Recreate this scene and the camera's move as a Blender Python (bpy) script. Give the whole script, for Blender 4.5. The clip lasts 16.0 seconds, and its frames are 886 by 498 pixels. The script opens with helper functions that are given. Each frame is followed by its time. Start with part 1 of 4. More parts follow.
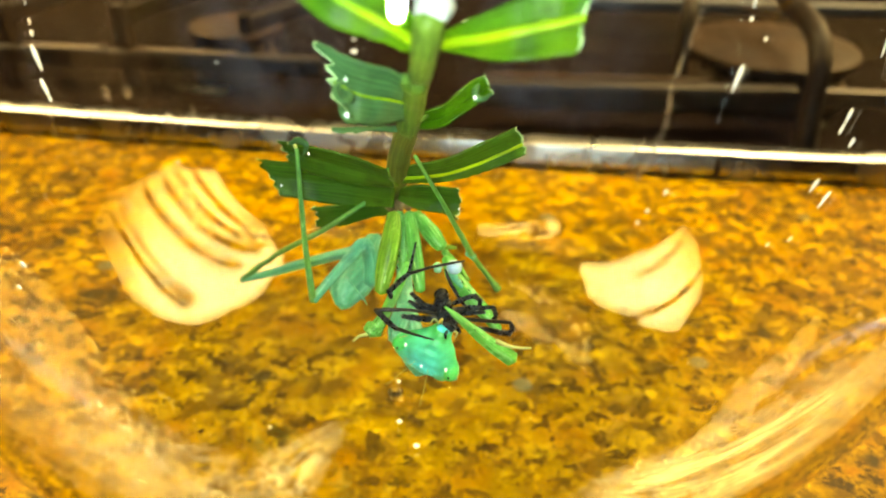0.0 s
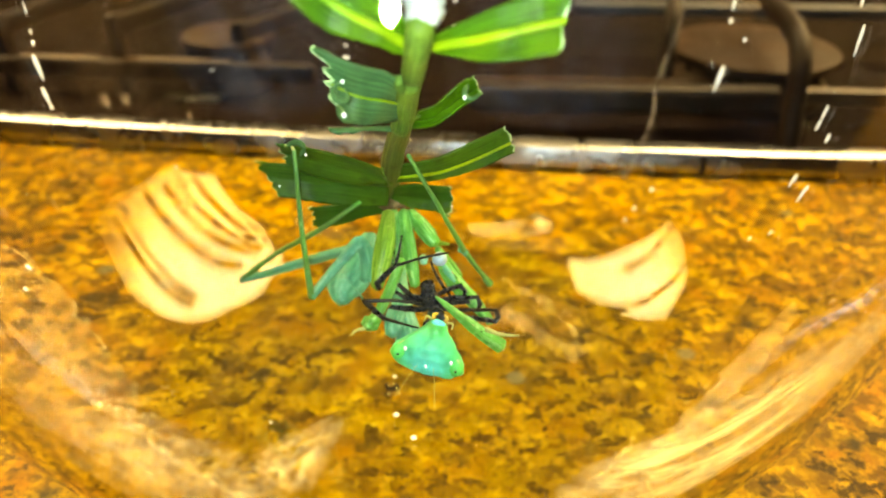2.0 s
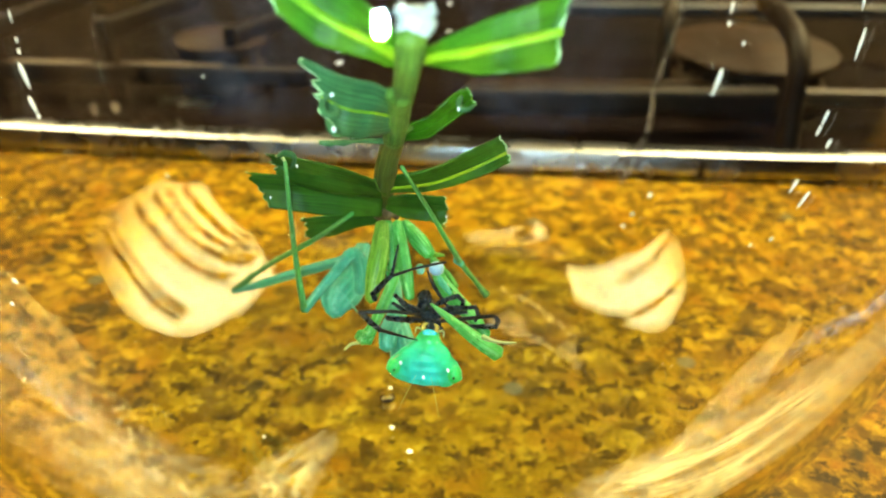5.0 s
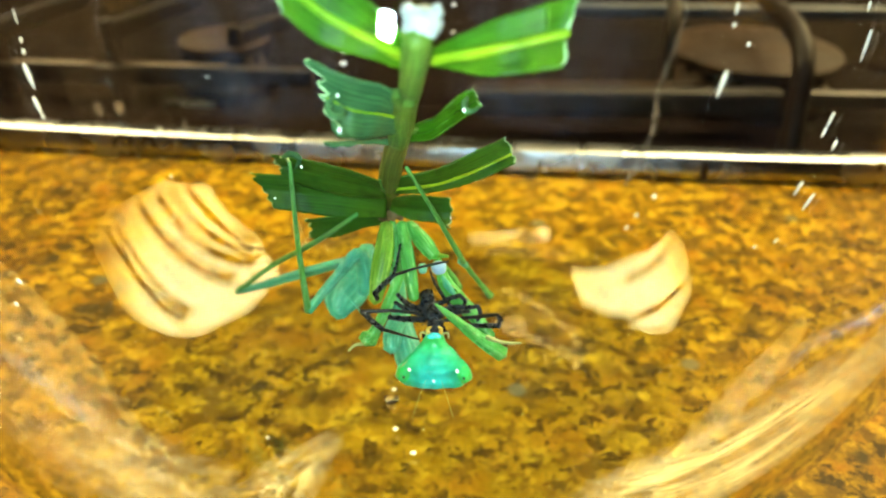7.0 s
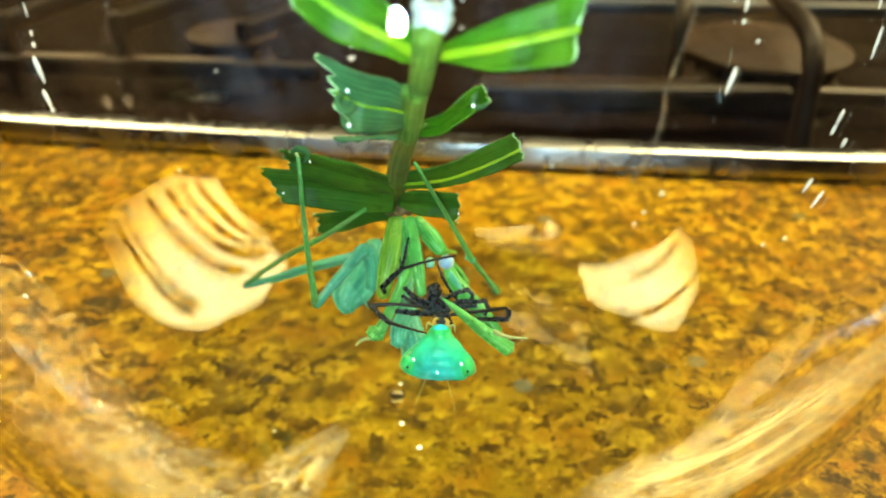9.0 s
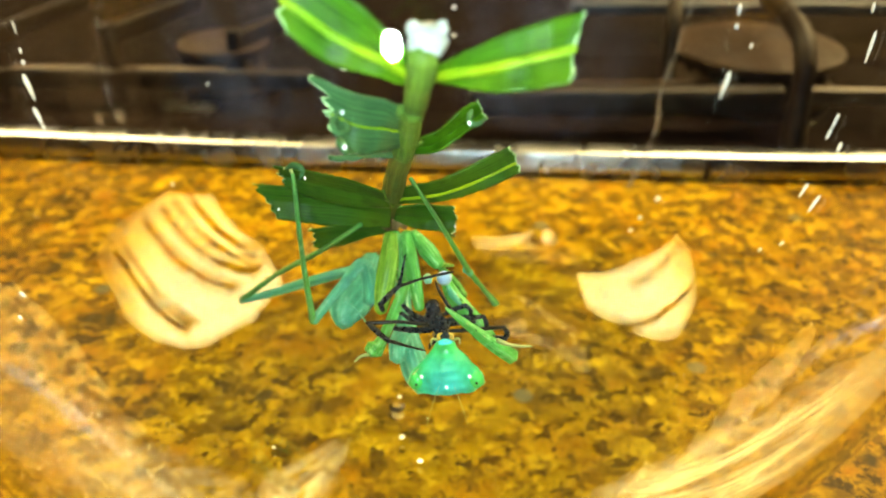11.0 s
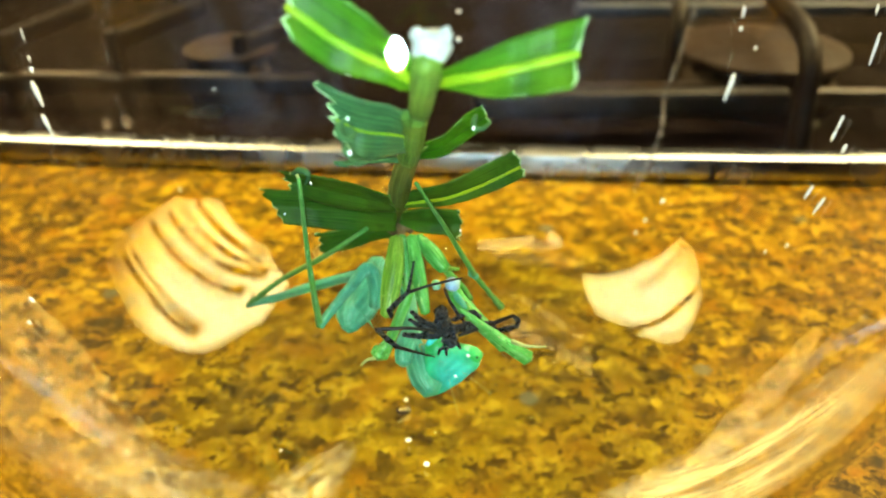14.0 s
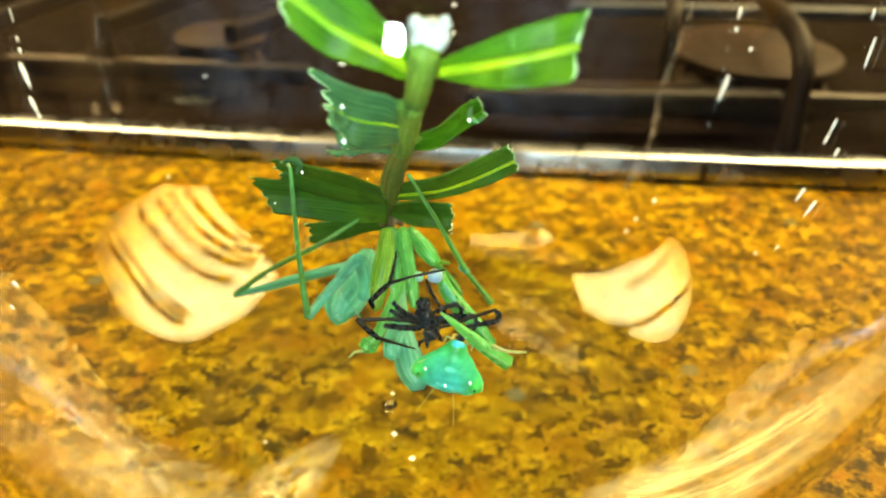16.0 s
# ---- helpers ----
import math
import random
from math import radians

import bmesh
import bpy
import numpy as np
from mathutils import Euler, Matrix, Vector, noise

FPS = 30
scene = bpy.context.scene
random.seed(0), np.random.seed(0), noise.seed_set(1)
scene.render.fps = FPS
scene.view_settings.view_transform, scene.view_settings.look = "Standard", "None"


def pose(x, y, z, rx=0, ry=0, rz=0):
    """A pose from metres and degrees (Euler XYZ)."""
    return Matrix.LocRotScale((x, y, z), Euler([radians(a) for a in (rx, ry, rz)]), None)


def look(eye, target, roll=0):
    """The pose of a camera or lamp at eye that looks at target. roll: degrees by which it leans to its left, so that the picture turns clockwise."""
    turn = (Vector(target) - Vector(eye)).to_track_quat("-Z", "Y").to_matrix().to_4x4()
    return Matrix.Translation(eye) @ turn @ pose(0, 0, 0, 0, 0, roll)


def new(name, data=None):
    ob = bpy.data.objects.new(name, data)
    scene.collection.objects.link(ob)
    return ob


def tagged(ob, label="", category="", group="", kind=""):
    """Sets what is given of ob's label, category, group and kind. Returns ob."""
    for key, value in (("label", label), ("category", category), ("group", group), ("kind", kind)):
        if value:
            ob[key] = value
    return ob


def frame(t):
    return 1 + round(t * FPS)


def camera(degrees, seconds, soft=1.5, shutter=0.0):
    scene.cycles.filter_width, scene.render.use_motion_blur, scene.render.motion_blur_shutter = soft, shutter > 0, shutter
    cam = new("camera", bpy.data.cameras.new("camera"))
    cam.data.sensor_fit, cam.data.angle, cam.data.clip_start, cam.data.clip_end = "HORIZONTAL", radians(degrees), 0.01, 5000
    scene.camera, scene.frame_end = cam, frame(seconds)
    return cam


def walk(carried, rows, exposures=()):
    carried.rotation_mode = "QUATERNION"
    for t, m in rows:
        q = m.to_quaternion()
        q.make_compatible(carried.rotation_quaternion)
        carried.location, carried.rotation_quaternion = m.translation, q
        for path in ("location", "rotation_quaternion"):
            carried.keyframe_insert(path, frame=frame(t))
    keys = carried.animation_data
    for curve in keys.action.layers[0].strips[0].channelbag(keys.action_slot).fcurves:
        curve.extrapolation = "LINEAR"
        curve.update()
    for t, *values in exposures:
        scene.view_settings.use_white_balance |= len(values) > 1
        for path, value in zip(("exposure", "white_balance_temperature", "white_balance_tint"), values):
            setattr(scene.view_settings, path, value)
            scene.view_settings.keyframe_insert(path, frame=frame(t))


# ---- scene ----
cam = camera(60.0, 16.0, soft=1.8)
cam.data.dof.use_dof = True
cam.data.dof.focus_distance = 0.085
cam.data.dof.aperture_fstop = 24.0

# seconds, eye, turn to the right, tilt down, roll
PATH = [
    (0, (0.00004, 0.00110, 0.08398), -0.688, 31.777, 0.957),
    (0.5, (0.00076, 0.00036, 0.08313), -1.289, 31.144, 0.034),
    (1, (0.00040, 0.00049, 0.08327), -1.004, 31.290, 0.189),
    (1.5, (0.00016, -0.00400, 0.08504), -0.415, 31.240, 0.146),
    (2, (0.00001, -0.00271, 0.08481), -0.049, 31.305, 0.412),
    (2.5, (0.00030, -0.00126, 0.08451), -0.395, 31.348, 0.196),
    (3, (0.00035, -0.00097, 0.08461), -0.157, 31.299, 0.171),
    (3.5, (0.00040, -0.00072, 0.08497), 0.256, 31.138, 0.215),
    (4, (0.00037, -0.00050, 0.08500), 0.195, 31.221, 0.130),
    (6.5, (0.00006, 0.00008, 0.08508), 0.170, 31.373, 0.220),
    (7, (0.00000, 0.00000, 0.08500), 0.000, 31.285, 0.172),
    (7.5, (-0.00003, -0.00001, 0.08497), -0.155, 31.326, 0.120),
    (8, (-0.00009, -0.00004, 0.08496), -0.201, 31.203, 0.162),
    (8.5, (-0.00020, -0.00003, 0.08502), -0.337, 31.233, 0.247),
    (9, (-0.00021, -0.00010, 0.08506), -0.516, 31.627, 0.283),
    (11.5, (-0.00057, 0.00141, 0.08644), -0.058, 31.588, -0.863),
    (12, (-0.00049, 0.00122, 0.08657), -0.483, 31.592, -1.387),
    (12.5, (-0.00053, 0.00145, 0.08663), -0.238, 31.465, -1.087),
    (13, (-0.00049, 0.00121, 0.08650), -0.589, 31.543, -1.347),
    (13.5, (-0.00049, 0.00088, 0.08650), -0.876, 31.528, -1.369),
    (14, (-0.00045, 0.00092, 0.08655), -0.573, 31.389, -1.094),
    (14.5, (-0.00051, 0.00102, 0.08667), -0.201, 31.391, -0.705),
    (15, (-0.00055, 0.00091, 0.08630), -0.144, 31.545, -0.196),
    (15.5, (-0.00066, 0.00098, 0.08610), 0.290, 31.530, 0.442),
    (16, (-0.00087, 0.00141, 0.08594), 0.504, 31.711, 0.830),
]


def aim(eye, turn, tilt, roll):
    a, b = radians(turn), radians(tilt)
    way = Vector((math.sin(a) * math.cos(b), math.cos(a) * math.cos(b), -math.sin(b)))
    return look(eye, Vector(eye) + way, roll)


walk(cam, [(t, aim(e, a, b, c)) for t, e, a, b, c in PATH], (
    (0, 0.28, 7850, 19), (2.0, 0.23, 7850, 25), (3.0, 0.17, 7050, 21), (4.0, 0.11, 6250, 14), (6.5, 0.11, 6250, 14), (9.0, 0.11, 6250, 14), (11.5, 0.15, 6950, 19), (12.0, 0.11, 6300, 14), (13.0, 0.11, 6200, 14), (14.5, 0.13, 6550, 17), (16, 0.17, 6950, 18)))

# ---------------------------------------------------------------- world and large lights
world = bpy.data.worlds.new("world")
scene.world = world
world.use_nodes = True
world.node_tree.nodes["Background"].inputs[0].default_value = (1.0, 0.78, 0.5, 1)
world.node_tree.nodes["Background"].inputs[1].default_value = 0.02

# the torch of the phone that films, beside its lens
torch = bpy.data.lights.new("phone_torch", "AREA")
torch.shape, torch.size, torch.size_y, torch.energy, torch.color = "ELLIPSE", 0.0024, 0.0042, 0.043, (0.62, 0.95, 1.0)
torch_ob = new("phone_torch", torch)
torch_ob.matrix_world = look((-0.0035, -0.004, 0.087), (0.0, 0.2, 0.045))
torch.spread = radians(104)

CEILING_GLOW = 13.0
PATCH_PANEL_GLOW = 9.9

# ---------------------------------------------------------------- materials


class Mat:
    def __init__(self, name, color=(0.5, 0.5, 0.5), rough=0.5, metal=0.0, **more):
        self.m = bpy.data.materials.new(name)
        self.m.use_nodes = True
        self.t = self.m.node_tree
        self.p = self.t.nodes["Principled BSDF"]
        self.set(color, rough, metal)
        for k, v in more.items():
            self.p.inputs[k.replace("_", " ")].default_value = v

    def set(self, color, rough, metal):
        self.p.inputs["Base Color"].default_value = (*color, 1)
        self.p.inputs["Roughness"].default_value = rough
        self.p.inputs["Metallic"].default_value = metal

    def node(self, kind, **values):
        n = self.t.nodes.new(kind)
        for k, v in values.items():
            if k in n.inputs:
                n.inputs[k].default_value = v
        return n

    def link(self, a, b):
        self.t.links.new(a, b)

    def coords(self, scale=(1, 1, 1), what="Object"):
        c = self.t.nodes.new("ShaderNodeTexCoord")
        m = self.t.nodes.new("ShaderNodeMapping")
        m.inputs["Scale"].default_value = scale
        self.link(c.outputs[what], m.inputs["Vector"])
        return m.outputs["Vector"]

    def noise(self, vec, scale, detail=3.0, rough=0.6, distort=0.0):
        n = self.node("ShaderNodeTexNoise", Scale=scale, Detail=detail, Roughness=rough, Distortion=distort)
        self.link(vec, n.inputs["Vector"])
        return n.outputs["Fac"]

    def node_color(self, vec, scale):
        n = self.node("ShaderNodeTexNoise", Scale=scale, Detail=2.0)
        self.link(vec, n.inputs["Vector"])
        return n.outputs["Color"]

    def voronoi(self, vec, scale, out="Distance", feature="F1"):
        n = self.node("ShaderNodeTexVoronoi", Scale=scale)
        n.feature = feature
        self.link(vec, n.inputs["Vector"])
        return n.outputs[out]

    def ramp(self, fac, stops):
        n = self.t.nodes.new("ShaderNodeValToRGB")
        e = n.color_ramp.elements
        while len(e) < len(stops):
            e.new(0.5)
        for el, (at, col) in zip(e, stops):
            el.position = at
            el.color = (*col, 1) if len(col) == 3 else col
        self.link(fac, n.inputs["Fac"])
        return n.outputs["Color"]

    def mix(self, fac, a, b, blend="MIX"):
        n = self.t.nodes.new("ShaderNodeMix")
        n.data_type, n.blend_type = "RGBA", blend
        for sock, v in ((n.inputs[0], fac), (n.inputs[6], a), (n.inputs[7], b)):
            if isinstance(v, (int, float)):
                sock.default_value = v
            elif isinstance(v, tuple):
                sock.default_value = (*v, 1)
            else:
                self.link(v, sock)
        return n.outputs[2]

    def bump(self, height, strength, distance):
        n = self.node("ShaderNodeBump", Strength=strength, Distance=distance)
        self.link(height, n.inputs["Height"])
        self.link(n.outputs["Normal"], self.p.inputs["Normal"])

    def color(self, sock):
        self.link(sock, self.p.inputs["Base Color"])
        return self

    def rough(self, sock):
        self.link(sock, self.p.inputs["Roughness"])
        return self


def g3(v):
    return (v, v, v)


def granite():
    """Golden granite: warped crystal plates, rusty stains, dark mica patches and a few grey specks, with shade painted
    in under the bowl.
    """
    m = Mat("granite", rough=0.3)
    v = m.coords()
    warp = m.node("ShaderNodeTexNoise", Scale=300.0, Detail=4.0, Roughness=0.62)
    m.link(v, warp.inputs["Vector"])
    sub = m.node("ShaderNodeVectorMath")
    sub.operation = "MULTIPLY_ADD"
    m.link(warp.outputs["Color"], sub.inputs[0])
    sub.inputs[1].default_value = (0.0034, 0.0034, 0.0034)
    m.link(v, sub.inputs[2])
    w = sub.outputs["Vector"]
    plate = m.ramp(m.voronoi(w, 400, "Color"), [(0.10, (0.085, 0.050, 0.003)), (0.38, (0.19, 0.128, 0.005)), (0.62, (0.30, 0.217, 0.009)), (0.88, (0.46, 0.36, 0.026))])
    soft = m.ramp(m.noise(w, 230, 4, 0.62), [(0.30, (0.08, 0.046, 0.003)), (0.46, (0.21, 0.140, 0.005)), (0.60, (0.35, 0.250, 0.010)), (0.74, (0.54, 0.43, 0.040))])
    base = m.mix(0.60, plate, soft)
    wide = m.ramp(m.noise(v, 42, 3, 0.5), [(0.35, (0.73, 0.66, 0.64)), (0.65, (1.06, 1.03, 0.92))])
    base = m.mix(1.0, base, wide, "MULTIPLY")
    rust = m.ramp(m.noise(v, 105, 4, 0.62), [(0.47, g3(0)), (0.66, g3(0.7))])
    base = m.mix(rust, base, (0.20, 0.088, 0.004))
    grain = m.ramp(m.noise(w, 1500, 3, 0.6), [(0.3, g3(0.80)), (0.7, g3(1.12))])
    base = m.mix(1.0, base, grain, "MULTIPLY")
    brown = m.ramp(m.noise(w, 235, 4, 0.64), [(0.475, g3(0)), (0.575, g3(0.85))])
    base = m.mix(brown, base, (0.062, 0.037, 0.006))
    dark = m.ramp(m.noise(w, 330, 3, 0.6), [(0.545, g3(0)), (0.615, g3(0.92))])
    base = m.mix(dark, base, (0.026, 0.018, 0.006))
    pick = m.ramp(m.noise(v, 70, 2, 0.5), [(0.47, g3(0)), (0.56, g3(0.92))])
    spot = m.ramp(m.voronoi(w, 140), [(0.16, g3(1)), (0.30, g3(0))])
    base = m.mix(m.mix(1.0, spot, pick, "MULTIPLY"), base, (0.030, 0.025, 0.012))
    grey = m.ramp(m.voronoi(v, 62), [(0.075, g3(0.75)), (0.12, g3(0))])
    base = m.mix(grey, base, (0.085, 0.105, 0.105))
    # painted shade: darker, greener middle under the bowl, brighter orange round it
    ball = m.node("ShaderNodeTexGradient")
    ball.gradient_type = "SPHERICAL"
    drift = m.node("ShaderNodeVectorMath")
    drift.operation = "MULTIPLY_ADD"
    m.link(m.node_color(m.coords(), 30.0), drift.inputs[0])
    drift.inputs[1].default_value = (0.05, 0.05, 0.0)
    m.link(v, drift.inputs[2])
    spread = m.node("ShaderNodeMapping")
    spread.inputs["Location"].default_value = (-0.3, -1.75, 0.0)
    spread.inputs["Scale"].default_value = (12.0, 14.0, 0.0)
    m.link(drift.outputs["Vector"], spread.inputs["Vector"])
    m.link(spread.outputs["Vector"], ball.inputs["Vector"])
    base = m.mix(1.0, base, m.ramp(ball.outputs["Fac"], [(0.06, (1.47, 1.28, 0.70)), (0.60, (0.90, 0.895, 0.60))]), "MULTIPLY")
    m.color(base)
    m.rough(m.ramp(m.noise(v, 300, 2), [(0.3, g3(0.25)), (0.7, g3(0.4))]))
    m.p.inputs["Specular IOR Level"].default_value = 0.03
    return m.m


def painted(name, a, b, rough, scale=6.0, bump=0.1, dist=0.001, metal=0.0):
    m = Mat(name, rough=rough, metal=metal)
    v = m.coords()
    m.color(m.ramp(m.noise(v, scale, 5), [(0.3, a), (0.7, b)]))
    m.rough(m.ramp(m.noise(v, scale * 4, 3), [(0.3, g3(max(0.02, rough - 0.08))), (0.7, g3(rough + 0.1))]))
    m.bump(m.noise(v, scale * 14, 3), bump, dist)
    return m.m


def leaf_mat(name, deep, fresh, rough=0.42, see=0.35):
    """A strap leaf: fine veins along it, blotches, light shining through."""
    m = Mat(name, rough=rough)
    uv = m.coords((1.0, 1.0, 1.0), "UV")
    m.p.inputs["Specular IOR Level"].default_value = 0.13
    veins = m.node("ShaderNodeTexWave", Scale=3.6, Distortion=1.6, Detail=3.0)
    veins.bands_direction = "Y"
    m.link(uv, veins.inputs["Vector"])
    long = m.noise(m.coords((2.0, 26.0, 1.0), "UV"), 1.0, 4, 0.6)
    blot = m.noise(m.coords(), 260, 4, 0.6)
    col = m.mix(m.ramp(long, [(0.3, g3(0)), (0.7, g3(1))]), deep, fresh)
    col = m.mix(m.ramp(veins.outputs["Fac"], [(0.45, g3(0)), (1.0, g3(0.36))]), col, tuple(min(1, c * 1.4) for c in fresh))
    sun = m.ramp(m.noise(m.coords(), 120, 3, 0.5), [(0.48, g3(0)), (0.68, g3(0.6))])
    col = m.mix(sun, col, (fresh[0] * 1.9, fresh[1] * 1.15, fresh[2] * 0.8))
    col = m.mix(m.ramp(blot, [(0.56, g3(0)), (0.7, g3(0.5))]), col, tuple(c * 0.6 for c in deep))
    thin = m.ramp(m.noise(m.coords((1.2, 70.0, 1.0), "UV"), 1.0, 3, 0.55), [(0.36, g3(0.62)), (0.60, g3(1.08))])
    col = m.mix(1.0, col, thin, "MULTIPLY")
    m.color(col)
    m.bump(veins.outputs["Fac"], 0.16, 0.0002)
    tr = m.node("ShaderNodeBsdfTranslucent")
    m.link(col, tr.inputs["Color"])
    mx = m.node("ShaderNodeMixShader", Fac=see)
    m.link(m.p.outputs[0], mx.inputs[1])
    m.link(tr.outputs[0], mx.inputs[2])
    m.link(mx.outputs[0], m.t.nodes["Material Output"].inputs["Surface"])
    return m.m


def chitin(name, a, b, rough, scale=500.0, sub=0.0, coat=0.0):
    m = Mat(name, rough=rough)
    v = m.coords()
    m.color(m.ramp(m.noise(v, scale, 4), [(0.3, a), (0.7, b)]))
    m.bump(m.noise(v, scale * 4, 3), 0.3, 0.0001)
    m.p.inputs["Subsurface Weight"].default_value = sub
    m.p.inputs["Subsurface Radius"].default_value = (0.0005, 0.001, 0.0004)
    m.p.inputs["Subsurface Scale"].default_value = 1.0
    m.p.inputs["Coat Weight"].default_value = coat
    m.p.inputs["Coat Roughness"].default_value = 0.12
    return m.m


def limb_skin(name, dark, light, pale, rough=0.4):
    """Insect skin streaked along the limb, with fine speckles; a little light passes through it."""
    m = Mat(name, rough=rough)
    streak = m.noise(m.coords((1.5, 14.0, 1.0), "UV"), 1.0, 4, 0.65)
    fleck = m.noise(m.coords(), 1400, 3, 0.6)
    col = m.ramp(streak, [(0.30, dark), (0.52, light), (0.70, pale)])
    col = m.mix(m.ramp(fleck, [(0.58, g3(0)), (0.72, g3(0.6))]), col, pale)
    col = m.mix(m.ramp(m.noise(m.coords(), 620, 4, 0.7), [(0.52, g3(0)), (0.70, g3(0.55))]), col, dark)
    m.color(col)
    m.bump(streak, 0.5, 0.00025)
    m.p.inputs["Subsurface Weight"].default_value = 0.15
    m.p.inputs["Subsurface Radius"].default_value = (0.0005, 0.001, 0.0004)
    m.p.inputs["Coat Weight"].default_value = 0.1
    m.p.inputs["Specular IOR Level"].default_value = 0.3
    tr = m.node("ShaderNodeBsdfTranslucent")
    m.link(col, tr.inputs["Color"])
    mx = m.node("ShaderNodeMixShader", Fac=0.25)
    m.link(m.p.outputs[0], mx.inputs[1])
    m.link(tr.outputs[0], mx.inputs[2])
    m.link(mx.outputs[0], m.t.nodes["Material Output"].inputs["Surface"])
    return m.m


def spider_skin():
    """Black chitin, pitted and glossy, with a faint blue cast."""
    m = Mat("black_spider_chitin", rough=0.2)
    v = m.coords()
    m.color(m.ramp(m.noise(v, 700, 4), [(0.35, (0.0015, 0.002, 0.003)), (0.7, (0.006, 0.008, 0.012))]))
    m.rough(m.ramp(m.noise(v, 1600, 3), [(0.35, g3(0.18)), (0.65, g3(0.38))]))
    m.p.inputs["Specular IOR Level"].default_value = 0.8
    m.p.inputs["Specular Tint"].default_value = (0.6, 0.82, 1.0, 1)
    m.bump(m.noise(v, 2600, 4, 0.65), 1.0, 0.0005)
    return m.m


def leg_skin():
    """Thin spider leg: dark olive brown, a little light passes."""
    m = Mat("dark_olive_leg", rough=0.35)
    m.color(m.ramp(m.noise(m.coords((3.0, 8.0, 1.0), "UV"), 1.0, 3), [(0.35, (0.002, 0.002, 0.002)), (0.7, (0.012, 0.012, 0.005))]))
    m.p.inputs["Specular IOR Level"].default_value = 0.25
    return m.m


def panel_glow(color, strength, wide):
    """The glow of an added unseen panel: brightest at its middle, dimmer at the edges."""
    m = Mat("added_warm_panel", color)
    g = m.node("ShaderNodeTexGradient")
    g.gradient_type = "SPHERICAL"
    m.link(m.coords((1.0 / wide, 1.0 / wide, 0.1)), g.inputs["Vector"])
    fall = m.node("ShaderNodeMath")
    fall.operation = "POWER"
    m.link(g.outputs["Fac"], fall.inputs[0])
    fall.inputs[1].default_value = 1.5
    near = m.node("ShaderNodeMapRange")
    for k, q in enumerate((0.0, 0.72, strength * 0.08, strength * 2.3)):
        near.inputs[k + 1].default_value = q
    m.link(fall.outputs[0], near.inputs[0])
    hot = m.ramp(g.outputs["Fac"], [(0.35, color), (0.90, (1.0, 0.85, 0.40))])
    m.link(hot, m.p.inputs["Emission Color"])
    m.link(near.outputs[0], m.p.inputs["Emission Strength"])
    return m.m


def head_skin():
    """Bright green face, bluer towards the crown, mottled and faintly pitted."""
    m = Mat("mantis_head_green", rough=0.3)
    v = m.coords()
    split = m.node("ShaderNodeSeparateXYZ")
    m.link(v, split.inputs[0])
    away = m.node("ShaderNodeMath")
    away.operation = "ABSOLUTE"
    m.link(split.outputs["X"], away.inputs[0])
    place = m.node("ShaderNodeMapRange")
    for k, q in enumerate((-0.0008, -0.0048, 0.0, 1.0)):
        place.inputs[k + 1].default_value = q
    m.link(split.outputs["Y"], place.inputs[0])
    side = m.node("ShaderNodeMapRange")
    for k, q in enumerate((0.0014, 0.0034, 1.0, 0.10)):
        side.inputs[k + 1].default_value = q
    m.link(away.outputs[0], side.inputs[0])
    blue = m.mix(1.0, place.outputs[0], side.outputs[0], "MULTIPLY")
    blue = m.mix(m.noise(v, 900, 4, 0.7), m.mix(0.35, blue, g3(0)), blue)
    face = m.ramp(m.noise(v, 650, 4), [(0.3, (0.002, 0.24, 0.040)), (0.7, (0.022, 0.47, 0.130))])
    crown = m.ramp(m.noise(v, 700, 4), [(0.3, (0.002, 0.28, 0.24)), (0.7, (0.030, 0.56, 0.58))])
    m.color(m.mix(blue, face, crown))
    m.bump(m.noise(v, 1500, 4), 0.5, 0.00015)
    m.p.inputs["Subsurface Weight"].default_value = 0.05
    m.p.inputs["Subsurface Radius"].default_value = (0.0005, 0.001, 0.0004)
    m.p.inputs["Coat Weight"].default_value = 0.15
    m.p.inputs["Specular IOR Level"].default_value = 0.3
    m.p.inputs["Coat Roughness"].default_value = 0.12
    return m.m


def glow(name, color, strength):
    m = Mat(name, color)
    m.p.inputs["Emission Color"].default_value = (*color, 1)
    m.p.inputs["Emission Strength"].default_value = strength
    return m.m


GRANITE = granite()
STEEL = painted("brushed_steel", (0.40, 0.425, 0.44), (0.47, 0.495, 0.51), 0.25, 20, 0.0, 0.0001, 1.0)
ENAMEL = painted("black_enamel", (0.0042, 0.0032, 0.0052), (0.0125, 0.0078, 0.0050), 0.14, 12, 0.01, 0.0001)
IRON = painted("cast_iron", (0.0045, 0.0028, 0.0018), (0.016, 0.0076, 0.003), 0.5, 300, 0.2, 0.0003)
CAP = painted("worn_burner_cap", (0.013, 0.0050, 0.0006), (0.027, 0.0105, 0.0011), 0.6, 60, 0.1, 0.0002)
for m in (IRON, CAP):
    m.node_tree.nodes["Principled BSDF"].inputs["Specular IOR Level"].default_value = 0.2
ENAMEL.node_tree.nodes["Principled BSDF"].inputs["Specular IOR Level"].default_value = 0.16
TAN_STEEL = painted("tan_warm_steel", (0.028, 0.016, 0.008), (0.075, 0.045, 0.020), 0.4, 60, 0.1, 0.0002)
RAIL = painted("dull_grey_rail", (0.030, 0.034, 0.042), (0.055, 0.064, 0.076), 0.45, 40, 0.05, 0.0002)
WALL = painted("dark_wall_paint", (0.045, 0.030, 0.018), (0.06, 0.04, 0.025), 0.7, 3, 0.1, 0.002)
